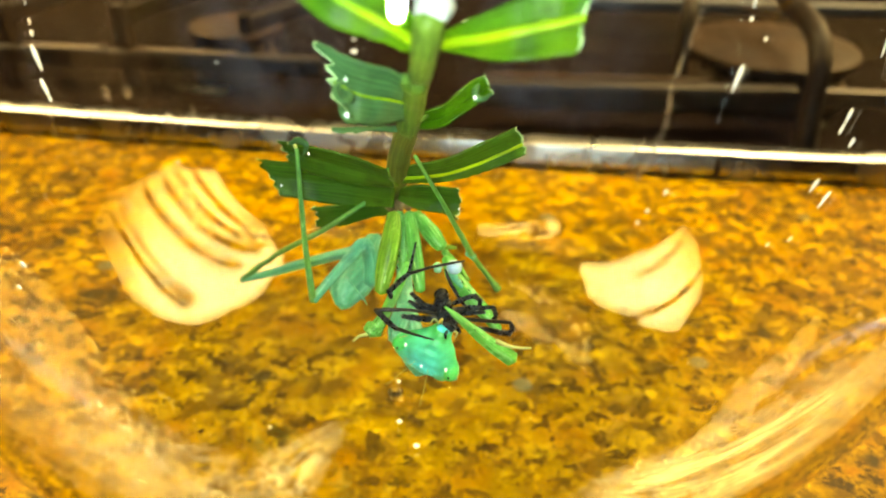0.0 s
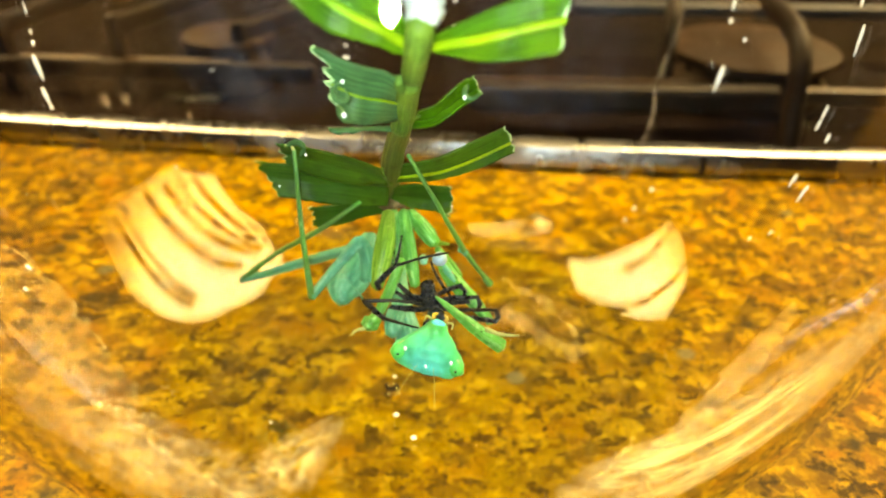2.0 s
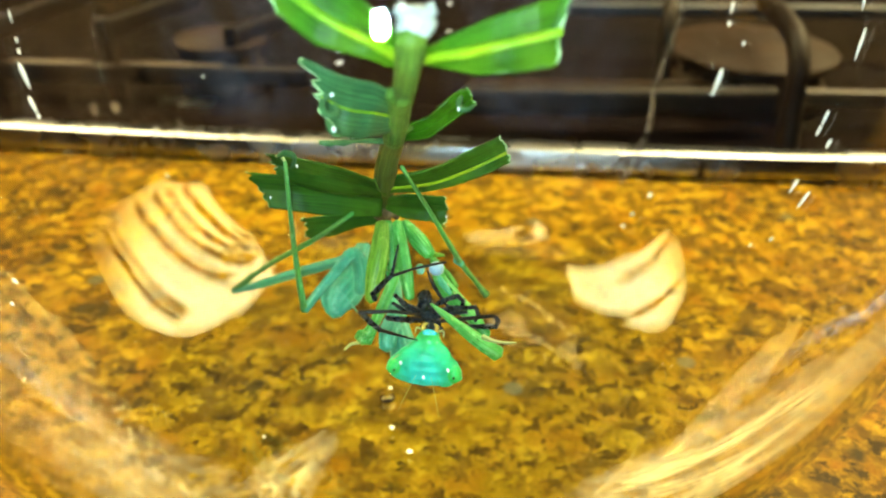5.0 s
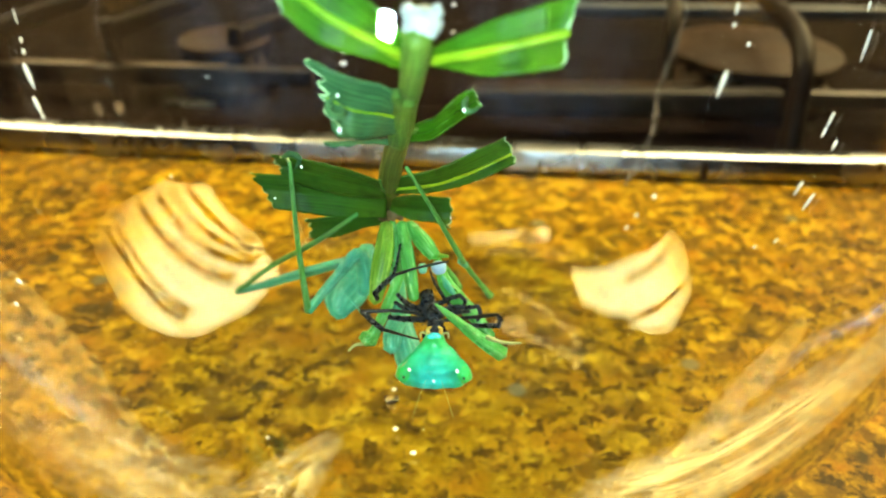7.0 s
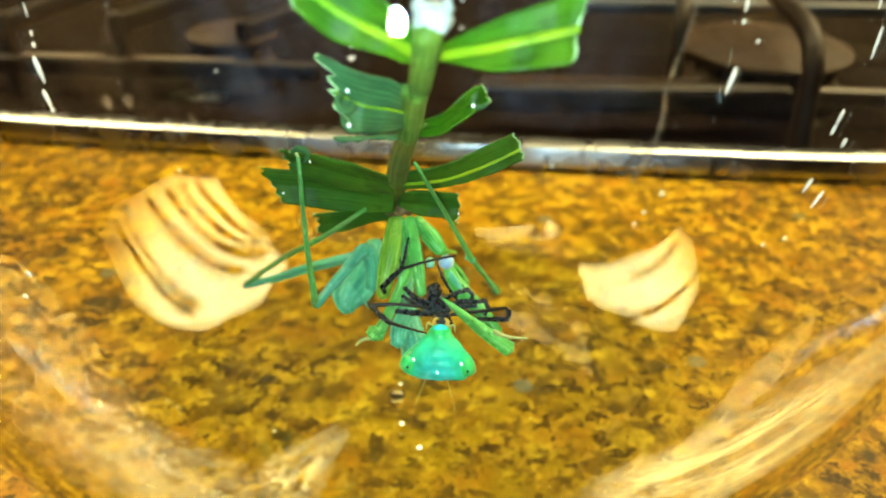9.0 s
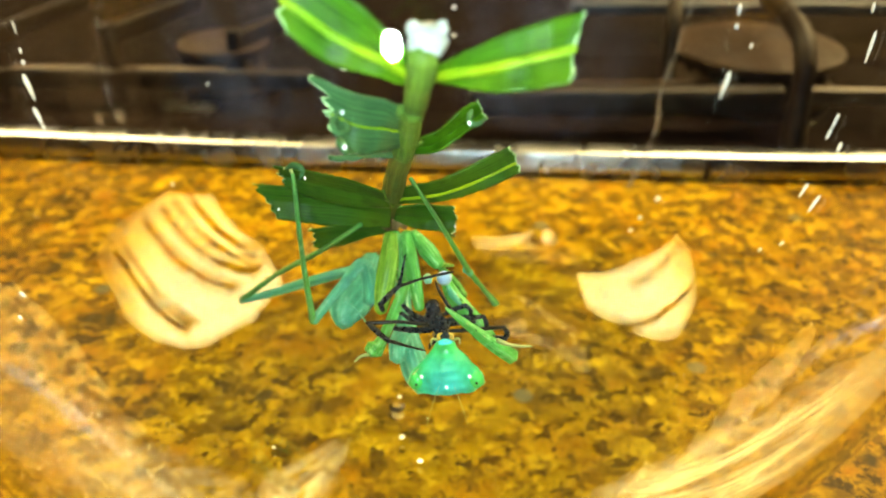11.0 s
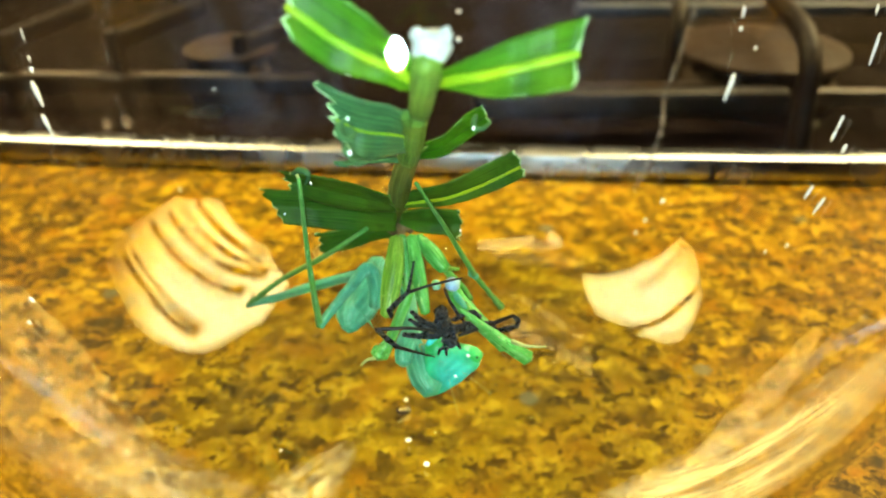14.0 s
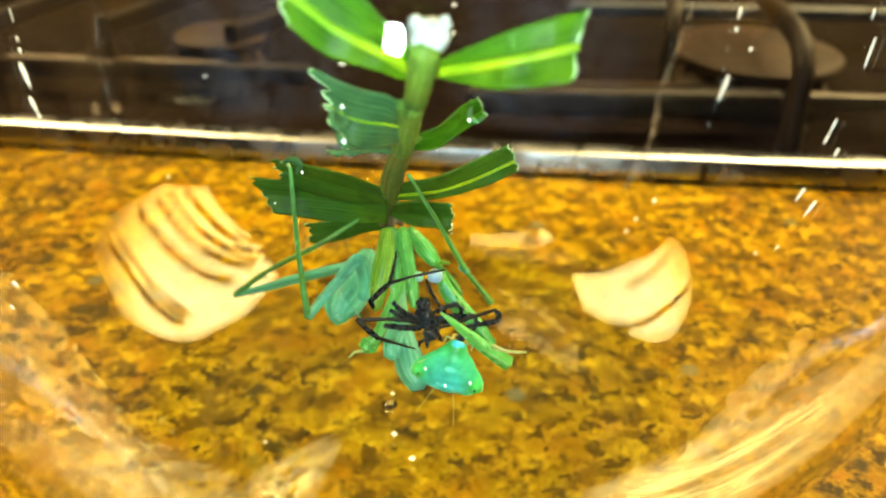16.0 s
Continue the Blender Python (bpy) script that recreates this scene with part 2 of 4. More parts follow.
BACKWALL = painted("dark_splashback", (0.010, 0.007, 0.005), (0.022, 0.015, 0.010), 0.5, 5, 0.1, 0.001)
PLASTER = painted("ceiling_paint", (0.30, 0.23, 0.14), (0.36, 0.28, 0.18), 0.8, 3, 0.1, 0.002)
WOOD = painted("brown_cabinet_wood", (0.14, 0.07, 0.03), (0.22, 0.12, 0.05), 0.4, 12, 0.1, 0.0005)
FLOORM = painted("brown_floor", (0.12, 0.07, 0.04), (0.2, 0.12, 0.06), 0.4, 4, 0.1, 0.002)
LEAF = leaf_mat("green_leaf", (0.008, 0.048, 0.002), (0.052, 0.180, 0.004))
LEAF_DARK = leaf_mat("deep_green_leaf", (0.008, 0.046, 0.004), (0.040, 0.14, 0.010))
LEAF_GREY = leaf_mat("grey_green_leaf", (0.017, 0.080, 0.026), (0.052, 0.155, 0.050))
RIB = leaf_mat("leaf_rib", (0.09, 0.24, 0.005), (0.20, 0.36, 0.008), 0.4, 0.3)
SHEATH = leaf_mat("leaf_sheath", (0.020, 0.085, 0.014), (0.080, 0.18, 0.022), 0.45, 0.15)
EDGE = chitin("pale_cut_leaf_edge", (0.10, 0.26, 0.06), (0.42, 0.58, 0.30), 0.5, 900)
STEM = leaf_mat("plant_stem", (0.030, 0.060, 0.012), (0.075, 0.125, 0.022), 0.45, 0.1)
WITHER = chitin("withered_brown", (0.05, 0.03, 0.01), (0.16, 0.10, 0.03), 0.7, 700)
PITH = chitin("cut_white_pith", (0.15, 0.18, 0.16), (0.34, 0.37, 0.34), 0.7, 900)
SKIN = limb_skin("mantis_green", (0.016, 0.16, 0.018), (0.070, 0.36, 0.055), (0.26, 0.62, 0.24))
SKIN_PALE = limb_skin("mantis_pale_green", (0.022, 0.19, 0.11), (0.060, 0.36, 0.215), (0.22, 0.58, 0.42))
SKIN_OLIVE = limb_skin("mantis_olive_green", (0.045, 0.14, 0.008), (0.12, 0.30, 0.018), (0.30, 0.54, 0.10))
SKIN_DULL = limb_skin("mantis_dull_green", (0.022, 0.11, 0.020), (0.065, 0.26, 0.055), (0.19, 0.46, 0.17))
HEADM = head_skin()
LIP = chitin("bluish_labrum", (0.01, 0.40, 0.46), (0.03, 0.55, 0.70), 0.2, 600, 0.2, 0.6)
SKIN_LIGHT = chitin("mantis_light_ridge", (0.26, 0.6, 0.14), (0.36, 0.7, 0.2), 0.35, 500, 0.2, 0.2)
EYEM = chitin("mantis_eye", (0.008, 0.36, 0.06), (0.035, 0.48, 0.12), 0.14, 300, 0.2, 0.6)
PUPIL = Mat("dark_dot", (0.01, 0.012, 0.01), 0.2).m
MOUTH = chitin("yellow_mouthparts", (0.32, 0.22, 0.02), (0.5, 0.36, 0.04), 0.4, 800, 0.2)
CLAW = chitin("tan_claw", (0.16, 0.24, 0.06), (0.30, 0.34, 0.12), 0.4, 800)
BLACK = spider_skin()
LEGM = leg_skin()
GLINT_SPOT = chitin("pale_glint_spot", (0.70, 0.85, 0.85), (0.9, 0.95, 0.95), 0.15, 600)
MORSEL = chitin("pale_green_morsel", (0.12, 0.36, 0.24), (0.2, 0.46, 0.36), 0.3, 500, 0.4, 0.3)
PEARL = chitin("milky_white", (0.16, 0.30, 0.40), (0.28, 0.42, 0.54), 0.3, 500, 0.4, 0.4)



def film():
    m = Mat("dried_mineral_film", (0.34, 0.26, 0.17), 0.6)
    clear = m.node("ShaderNodeBsdfTransparent")
    mx = m.node("ShaderNodeMixShader", Fac=0.5)
    m.link(m.ramp(m.noise(m.coords(), 900, 4), [(0.35, g3(0.70)), (0.65, g3(1.0))]), mx.inputs[0])
    m.link(m.p.outputs[0], mx.inputs[1])
    m.link(clear.outputs[0], mx.inputs[2])
    m.link(mx.outputs[0], m.t.nodes["Material Output"].inputs["Surface"])
    return m.m


FILM = film()
GLASS = Mat("clear_glass", (1, 1, 1), 0.0, Transmission_Weight=1.0, IOR=1.48).m
# water made white, to paint the torch glints into its colour
WATER_GLINT = Mat("white_water_glint", (0.86, 0.95, 1.0), 0.06, Transmission_Weight=0.12, IOR=1.4).m

# ---------------------------------------------------------------- mesh helpers


def mesh_from(bm, name, material, smooth=True):
    me = bpy.data.meshes.new(name)
    bmesh.ops.recalc_face_normals(bm, faces=bm.faces)
    bm.to_mesh(me)
    bm.free()
    me.materials.append(material)
    if smooth:
        me.polygons.foreach_set("use_smooth", [True] * len(me.polygons))
    return me


def part(name, bm, material, parent, label="", smooth=True):
    ob = new(name, mesh_from(bm, name, material, smooth))
    ob.parent = parent
    if label:
        ob["label"] = label
    return ob


def thing(name, bm, material, label, category, kind="", group="", smooth=False):
    return tagged(new(name, mesh_from(bm, name, material, smooth)), label, category, group, kind)


def box(bm, lo, hi, bevel=0.0):
    lo, hi = Vector(lo), Vector(hi)
    made = bmesh.ops.create_cube(bm, size=1.0)["verts"]
    for v in made:
        v.co = (lo + hi) / 2 + Vector(a * b for a, b in zip(v.co, hi - lo))
    if bevel:
        edges = list({e for v in made for e in v.link_edges})
        bmesh.ops.bevel(bm, geom=edges, offset=bevel, segments=2, affect="EDGES", profile=0.5)
    return bm


def spline(pts, n):
    """Points along a smooth curve through pts."""
    p = [Vector(q) for q in pts]
    if len(p) == 2:
        return [p[0].lerp(p[1], i / n) for i in range(n + 1)]
    ext = [2 * p[0] - p[1]] + p + [2 * p[-1] - p[-2]]
    out = []
    for i in range(n + 1):
        s = min(i / n * (len(p) - 1), len(p) - 1 - 1e-6)
        k, u = int(s), s - int(s)
        a, b, c, d = ext[k:k + 4]
        out.append(0.5 * (2 * b + (c - a) * u + (2 * a - 5 * b + 4 * c - d) * u * u + (3 * b - a - 3 * c + d) * u ** 3))
    return out


def spread(vals, n):
    return [v.x for v in spline([(v, 0, 0) for v in vals], n)]


def tube(bm, pts, radii, n=14, seg=10, flat=1.0, facing=(0, 0, 1), rough=0.0, jointed=False, ribs=0.0):
    """A closed tube, in millimetres, through pts; flat squeezes it along facing, ribs gives it lengthwise ridges."""
    line = spline(pts, n)
    if jointed:
        line = []
        for a, b in zip(pts, pts[1:]):
            line += [Vector(a).lerp(Vector(b), u) for u in (0.06, 0.35, 0.65, 0.94)]
        n = len(line) - 1
    rad = spread(radii, n) if len(radii) > 1 else [radii[0]] * (n + 1)
    uvl = bm.loops.layers.uv.verify()
    rings = []
    for i, p in enumerate(line):
        d = (line[min(i + 1, n)] - line[max(i - 1, 0)]).normalized()
        side = d.cross(Vector(facing))
        if side.length < 1e-3:
            side = d.cross(Vector((1, 0, 0.3)))
        side.normalize()
        up = side.cross(d).normalized()
        ring = []
        for k in range(seg):
            a = 2 * math.pi * k / seg
            q = p + (side * math.cos(a) + up * math.sin(a) * flat) * max(rad[i], 0.02) * (1 + ribs * math.cos(4 * a))
            if rough:
                q += rough * noise.noise_vector(q * 1.7)
            ring.append(bm.verts.new(q * 0.001))
        rings.append(ring)
    for i, (a, b) in enumerate(zip(rings, rings[1:])):
        for k in range(seg):
            f = bm.faces.new((a[k], a[(k + 1) % seg], b[(k + 1) % seg], b[k]))
            for loop, uv in zip(f.loops, ((i / n, k / seg), (i / n, (k + 1) / seg), ((i + 1) / n, (k + 1) / seg), ((i + 1) / n, k / seg))):
                loop[uvl].uv = uv
    for ring, end, nxt in ((rings[0], line[0], line[1]), (rings[-1], line[-1], line[-2])):
        r = rad[0] if end is line[0] else rad[-1]
        tip = bm.verts.new((end + (end - nxt).normalized() * r * 0.6) * 0.001)
        for k in range(seg):
            bm.faces.new((ring[k], ring[(k + 1) % seg], tip))
    return bm


def blob(bm, at, radii, seg=14, turn=0.0, rough=0.0):
    """An ellipsoid, in millimetres, turned about the line of sight."""
    m = Matrix.Translation(Vector(at) * 0.001) @ Matrix.Rotation(radians(turn), 4, "Z") @ Matrix.Diagonal((*(Vector(radii) * 0.001), 1))
    for v in bmesh.ops.create_uvsphere(bm, u_segments=seg, v_segments=max(6, seg // 2 + 1), radius=1.0)["verts"]:
        v.co = m @ v.co
        if rough:
            v.co += noise.noise_vector(v.co * 2500) * rough * 0.001
    return bm


def lathe(bm, profile, centre=(0, 0), seg=64):
    rings = []
    for r, z in profile:
        if r < 1e-6:
            rings.append([bm.verts.new((centre[0], centre[1], z))])
        else:
            rings.append([bm.verts.new((centre[0] + r * math.cos(2 * math.pi * k / seg), centre[1] + r * math.sin(2 * math.pi * k / seg), z)) for k in range(seg)])
    for a, b in zip(rings, rings[1:]):
        for k in range(seg):
            j = (k + 1) % seg
            if len(a) == 1:
                bm.faces.new((a[0], b[j], b[k]))
            elif len(b) == 1:
                bm.faces.new((a[k], a[j], b[0]))
            else:
                bm.faces.new((a[k], a[j], b[j], b[k]))
    return bm


def B():
    return bmesh.new()


# ---------------------------------------------------------------- the room
thing("floor", box(B(), (-2.2, -2.4, -0.95), (2.2, 1.35, -0.90)), FLOORM, "brown kitchen floor", "floor", "structure")
thing("ceiling", box(B(), (-2.2, -2.4, 1.55), (2.2, 1.35, 1.6)), PLASTER, "dim warm painted ceiling", "ceiling", "structure")
thing("wall_north", box(B(), (-2.2, 1.25, -0.9), (2.2, 1.35, 1.55)), BACKWALL, "dark brown wall behind the cooker", "wall", "structure")
thing("wall_south", box(B(), (-2.2, -2.4, -0.9), (2.2, -2.3, 1.55)), WALL, "dim brown painted kitchen wall", "wall", "structure")
thing("wall_west", box(B(), (-2.2, -2.3, -0.9), (-2.1, 1.25, 1.55)), WALL, "dim brown painted kitchen wall", "wall", "structure")
thing("wall_east", box(B(), (2.1, -2.3, -0.9), (2.2, 1.25, 1.55)), WALL, "dim brown painted kitchen wall", "wall", "structure")

# the cooker runs at a slight angle to the counter's view
COOKER = pose(0.0, 0.1776, 0.0, 0, 0, -5.6)


def slab(x0, x1, y0, y1, z0, z1, bevel=0.002):
    bm = box(B(), (x0, y0, z0), (x1, y1, z1), bevel)
    bmesh.ops.transform(bm, matrix=COOKER, verts=bm.verts)
    return bm


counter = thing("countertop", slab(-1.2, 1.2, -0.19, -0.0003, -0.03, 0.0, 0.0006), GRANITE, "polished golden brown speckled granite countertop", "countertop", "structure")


def added_ceiling_panel(x, y, turn, w, h, color, strength, bars, label):
    """An added lit ceiling panel in a frame, with dark louvre bars under it."""
    top = tagged(new("added_ceiling_panel"), label, "light", "ceiling lights")
    top.matrix_world = pose(x, y, 1.55, 0, 0, turn)
    part("diffuser", box(B(), (-w / 2, -h / 2, -0.03), (w / 2, h / 2, -0.02)), glow("lit_diffuser", color, strength), top, "glowing white panel", False)
    for a, b, c, d in ((-w / 2 - 0.02, -h / 2 - 0.02, w / 2 + 0.02, -h / 2), (-w / 2 - 0.02, h / 2, w / 2 + 0.02, h / 2 + 0.02), (-w / 2 - 0.02, -h / 2, -w / 2, h / 2), (w / 2, -h / 2, w / 2 + 0.02, h / 2)):
        part("frame", box(B(), (a, b, -0.04), (c, d, 0.0)), STEEL, top, "", False)
    for k in range(bars):
        at = -w / 2 + w * (k + 1) / (bars + 1)
        part("bar", box(B(), (at - 0.006, -h / 2, -0.045), (at + 0.006, h / 2, -0.03)), IRON, top, "", False)
    return top


base = tagged(new("base_cabinet"), "brown wooden base cabinet under the granite", "cabinet", "", "structure")
base.matrix_world = COOKER
part("body", box(B(), (-1.18, -0.15, -0.90), (1.18, -0.012, -0.0305), 0.003), WOOD, base, "", False)
for k in range(4):
    door = part("door", box(B(), (-1.17 + 0.586 * k, -0.17, -0.80), (-1.17 + 0.586 * k + 0.575, -0.151, -0.06), 0.003), WOOD, base, "", False)
    part("handle", tube(B(), [(-1170 + 586 * k + 60, -172, -120), (-1170 + 586 * k + 60, -195, -125), (-1170 + 586 * k + 60, -195, -255), (-1170 + 586 * k + 60, -172, -260)], [5], 12, 8), STEEL, door)


# unseen strip, placed so that its reflection makes a bright dash in the bowl
added_ceiling_panel(-0.60, 0.06, 16, 0.66, 0.16, (1.0, 0.74, 0.32), CEILING_GLOW, 2, "unseen narrow lit ceiling panel with dark bars, added for a reflection")



def prism(outline, z0, z1):
    """An upright block over a plan outline."""
    bm = B()
    low = [bm.verts.new((x, y, z0)) for x, y in outline]
    high = [bm.verts.new((x, y, z1)) for x, y in outline]
    n = len(outline)
    for k in range(n):
        bm.faces.new((low[k], low[(k + 1) % n], high[(k + 1) % n], high[k]))
    bm.faces.new(low)
    bm.faces.new(high)
    return bm


def panel_housing(at, outline, panel, wide, bars, label):
    """An added unseen housing over a plan outline, with a glowing panel under it, crossed by dark bars."""
    top = tagged(new("panel_housing"), label, "cabinet", "cabinets over the counter")
    top.matrix_world = pose(*at, 0.52)

    def own(points):
        return [(x - at[0], y - at[1]) for x, y in points]

    plan = own(outline)
    part("body", prism(plan, 0.0, 1.0299), WOOD, top, "tall body fixed to the ceiling", False)
    x0, x1, front = min(p[0] for p in plan), max(p[0] for p in plan), min(p[1] for p in plan)
    mid = (x0 + x1) / 2
    for a, b, grip in ((x0, mid, mid - 0.06), (mid, x1, mid + 0.06)):
        door = part("door", box(B(), (a + 0.003, front - 0.02, 0.005), (b - 0.003, front - 0.001, 0.98), 0.003), WOOD, top, "", False)
        g, f = 1000 * grip, 1000 * front
        part("handle", tube(B(), [(g, f - 22, 60), (g, f - 36, 70), (g, f - 36, 170), (g, f - 22, 180)], [5], 10, 8), STEEL, door)
    lamp = part("reflected_panel", prism(own(panel), -0.014, -0.001), panel_glow((1.0, 0.70, 0.16), PATCH_PANEL_GLOW, wide), top, "unseen warm panel added for bright patches in the bowl", False)
    for a, b, half in bars:
        (ax, ay), (bx, by) = own((a, b))
        reach = math.hypot(bx - ax, by - ay) / 2
        bm = box(B(), (-reach, -half, -0.022), (reach, half, -0.0145))
        bmesh.ops.transform(bm, matrix=pose((ax + bx) / 2, (ay + by) / 2, 0, 0, 0, math.degrees(math.atan2(by - ay, bx - ax))), verts=bm.verts)
        part("bar", bm, IRON, lamp, "", False)


# unseen panels, outlined so that their reflections make bright patches in the bowl
panel_housing((0.38, 0.46), ((0.06, -0.02), (1.50, -0.02), (1.50, 1.245), (1.02, 1.245), (0.06, 0.52)),
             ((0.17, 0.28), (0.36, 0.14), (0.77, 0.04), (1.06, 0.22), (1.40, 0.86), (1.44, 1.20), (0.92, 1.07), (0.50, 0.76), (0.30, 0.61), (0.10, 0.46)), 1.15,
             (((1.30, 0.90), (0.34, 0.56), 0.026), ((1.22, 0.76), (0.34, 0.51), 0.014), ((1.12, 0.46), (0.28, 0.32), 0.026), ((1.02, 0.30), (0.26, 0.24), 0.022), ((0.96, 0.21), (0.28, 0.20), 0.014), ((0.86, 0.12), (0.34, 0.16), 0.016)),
             "unseen brown wooden corner housing for an added glowing panel")
panel_housing((-0.40, 0.50), ((-0.99, 0.26), (0.04, 0.26), (0.04, 0.86), (-0.99, 0.86)),
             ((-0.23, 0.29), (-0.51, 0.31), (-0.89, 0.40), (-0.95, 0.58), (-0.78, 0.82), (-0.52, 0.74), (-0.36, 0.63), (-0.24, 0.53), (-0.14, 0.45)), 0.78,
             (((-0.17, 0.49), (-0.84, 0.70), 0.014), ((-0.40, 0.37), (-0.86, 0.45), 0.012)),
             "unseen brown wooden housing for an added glowing panel")

# ---------------------------------------------------------------- the cooker
cooker = tagged(new("cooker"), "black enamel gas cooker with stainless steel front edge", "cooker")
cooker.matrix_world = COOKER


def steel_edge():
    """The rolled front lip: an upright front face, a low domed top and a step back to the hob."""
    prof = [(0.0, 0.0), (0.0001, 0.0022), (0.0002, 0.0026), (0.0008, 0.0050)]
    for k in range(13):
        a = math.pi - math.pi * k / 12
        prof.append((0.0044 + 0.0034 * math.cos(a), 0.0056 + 0.0008 * math.sin(a)))
    prof += [(0.0079, 0.0030), (0.0080, -0.006)]
    bm = B()
    ends = []
    for x in (-0.38, -0.19, 0.0, 0.19, 0.38):
        ends.append([bm.verts.new((x, y + 0.0002 * math.sin(40 * x), z)) for y, z in prof])
    for a, b in zip(ends, ends[1:]):
        for i in range(len(prof) - 1):
            bm.faces.new((a[i], b[i], b[i + 1], a[i + 1]))
        bm.faces.new((a[0], a[-1], b[-1], b[0]))
    bm.faces.new(ends[0])
    bm.faces.new(ends[-1])
    return bm


part("front_edge", steel_edge(), STEEL, cooker, "stainless steel front edge")
part("oven_body", box(B(), (-0.38, 0.0005, -0.90), (0.38, 0.56, -0.0305), 0.002), ENAMEL, cooker, "black oven body", False)
part("hob_plate", box(B(), (-0.38, 0.0082, -0.03), (0.38, 0.56, -0.004), 0.001), ENAMEL, cooker, "glossy black enamel hob plate", False)


def burner(x, y, r, tall):
    """A gas burner: a drum with flame slots, a gap, and a flat round cap."""
    b = part("burner", lathe(B(), [(0, -0.004), (r * 0.95, -0.004), (r * 0.95, 0.0), (r * 0.86, 0.001), (r * 0.86, tall - 0.003), (0, tall - 0.003)], (x, y), 48), CAP, cooker, "tan burner drum")
    part("cap", lathe(B(), [(0, tall - 0.0029), (r * 0.96, tall - 0.0029), (r, tall - 0.0018), (r, tall - 0.0004), (r * 0.96, tall), (0, tall + 0.0006)], (x, y), 64), CAP, b, "flat worn burner cap")
    for k in range(16):
        a = 2 * math.pi * k / 16
        q = Vector((x + r * 0.865 * math.cos(a), y + r * 0.865 * math.sin(a), 0))
        part("flame_slot", box(B(), q + Vector((-0.0006, -0.0006, tall * 0.45)), q + Vector((0.0005, 0.0005, tall * 0.65))), ENAMEL, b, "", False)


def on_hob(x, y, z):
    p = COOKER.inverted() @ Vector((x, y, 0))
    return Vector((p.x, p.y, z * 0.001))


def beam(a, b, wide, high, material, name, parent, label=""):
    """A cast bar with softened edges between two places on the hob."""
    d = b - a
    bm = box(B(), (-0.002, -wide / 2, -high / 2), (d.length + 0.002, wide / 2, high / 2), min(wide, high) * 0.28)
    bmesh.ops.transform(bm, matrix=Matrix.Translation(a) @ d.to_track_quat("X", "Z").to_matrix().to_4x4(), verts=bm.verts)
    return part(name, bm, material, parent, label, False)


for (x, y), r, tall in (((-0.0737, 0.2537), 0.0155, 0.013), ((0.1038, 0.2466), 0.0285, 0.012)):
    q = on_hob(x, y, 0)
    burner(q.x, q.y, r, tall)

left_grate = beam(on_hob(-0.1506, 0.2416, 5), on_hob(-0.0438, 0.2359, 5), 0.005, 0.006, IRON, "pan_support", cooker, "worn cast iron pan support")
# tan strips paint the highlights along the front bar
for u, v in ((0.10, 0.33), (0.46, 0.74)):
    a, b = Vector((-0.1506, 0.2416)), Vector((-0.0438, 0.2359))
    beam(on_hob(*a.lerp(b, u), 7.6), on_hob(*a.lerp(b, v), 7.6), 0.0042, 0.0022, TAN_STEEL, "highlight_strip", left_grate, "tan strip painting a highlight along the bar")
for foot, back, high in (((-0.1481, 0.2451), (-0.1373, 0.2923), 19), ((-0.1076, 0.2422), (-0.0919, 0.2858), 20), ((-0.0671, 0.2436), (-0.0410, 0.2925), 17.5)):
    beam(on_hob(*foot, -4), on_hob(*foot, high), 0.0052, 0.0045, IRON, "foot", left_grate)
    beam(on_hob(*foot, high - 2), on_hob(*back, high - 2), 0.0042, 0.006, IRON, "finger", left_grate)
right_grate = beam(on_hob(0.0091, 0.2134, 6), on_hob(0.0980, 0.2114, 6), 0.007, 0.008, IRON, "pan_support", cooker, "worn cast iron pan support")
beam(on_hob(0.0115, 0.2302, 4), on_hob(0.1040, 0.2285, 4), 0.0035, 0.004, CAP, "rail", right_grate)
beam(on_hob(0.1112, 0.2169, 5), on_hob(0.1510, 0.2135, 5), 0.004, 0.005, TAN_STEEL, "rail", right_grate)
beam(on_hob(0.0541, 0.3116, 8), on_hob(0.2078, 0.3064, 8), 0.006, 0.005, RAIL, "back_rail", right_grate, "dull grey rail")
for foot, knee, back, r in (((0.1003, 0.1990), (0.1003, 0.2040), (0.1080, 0.2623), 3.6), ((0.0711, 0.2342), (0.0716, 0.2362), (0.0811, 0.2750), 2.8)):
    low, high, end = on_hob(*foot, -4) * 1000, on_hob(*knee, 23) * 1000, on_hob(*back, 26) * 1000
    part("finger", tube(B(), [low, low.lerp(high, 0.55), high.lerp(low, 0.12), high.lerp(end, 0.22) + Vector((0, 0, 2.0)), end], [r * 1.15, r, r, r, r * 0.85], 26, 10, 0.85, (1, 0, 0), 0.15), IRON, right_grate, "arched cast iron finger")
for (x, y), w in (((-0.0828, 0.2359), 0.009), ((0.1106, 0.2164), 0.003)):
    q = on_hob(x, y, -3.9)
    part("plate", box(B(), q - Vector((w, 0.003, 0)), q + Vector((w, 0.003, 0.0006)), 0.0002), STEEL, cooker, "small bright metal plate", False)
q = on_hob(0.0657, 0.1714, 0)
part("seam", box(B(), (q.x - 0.0006, -0.0003, 0.0005), (q.x + 0.0006, 0.0015, 0.0052)), ENAMEL, cooker, "dark joint in the steel edge", False)

# ---------------------------------------------------------------- the glass bowl
BOWL = Vector((-0.004, 0.0973, 0.058))
R_OUT, R_IN = 0.0663, 0.0650


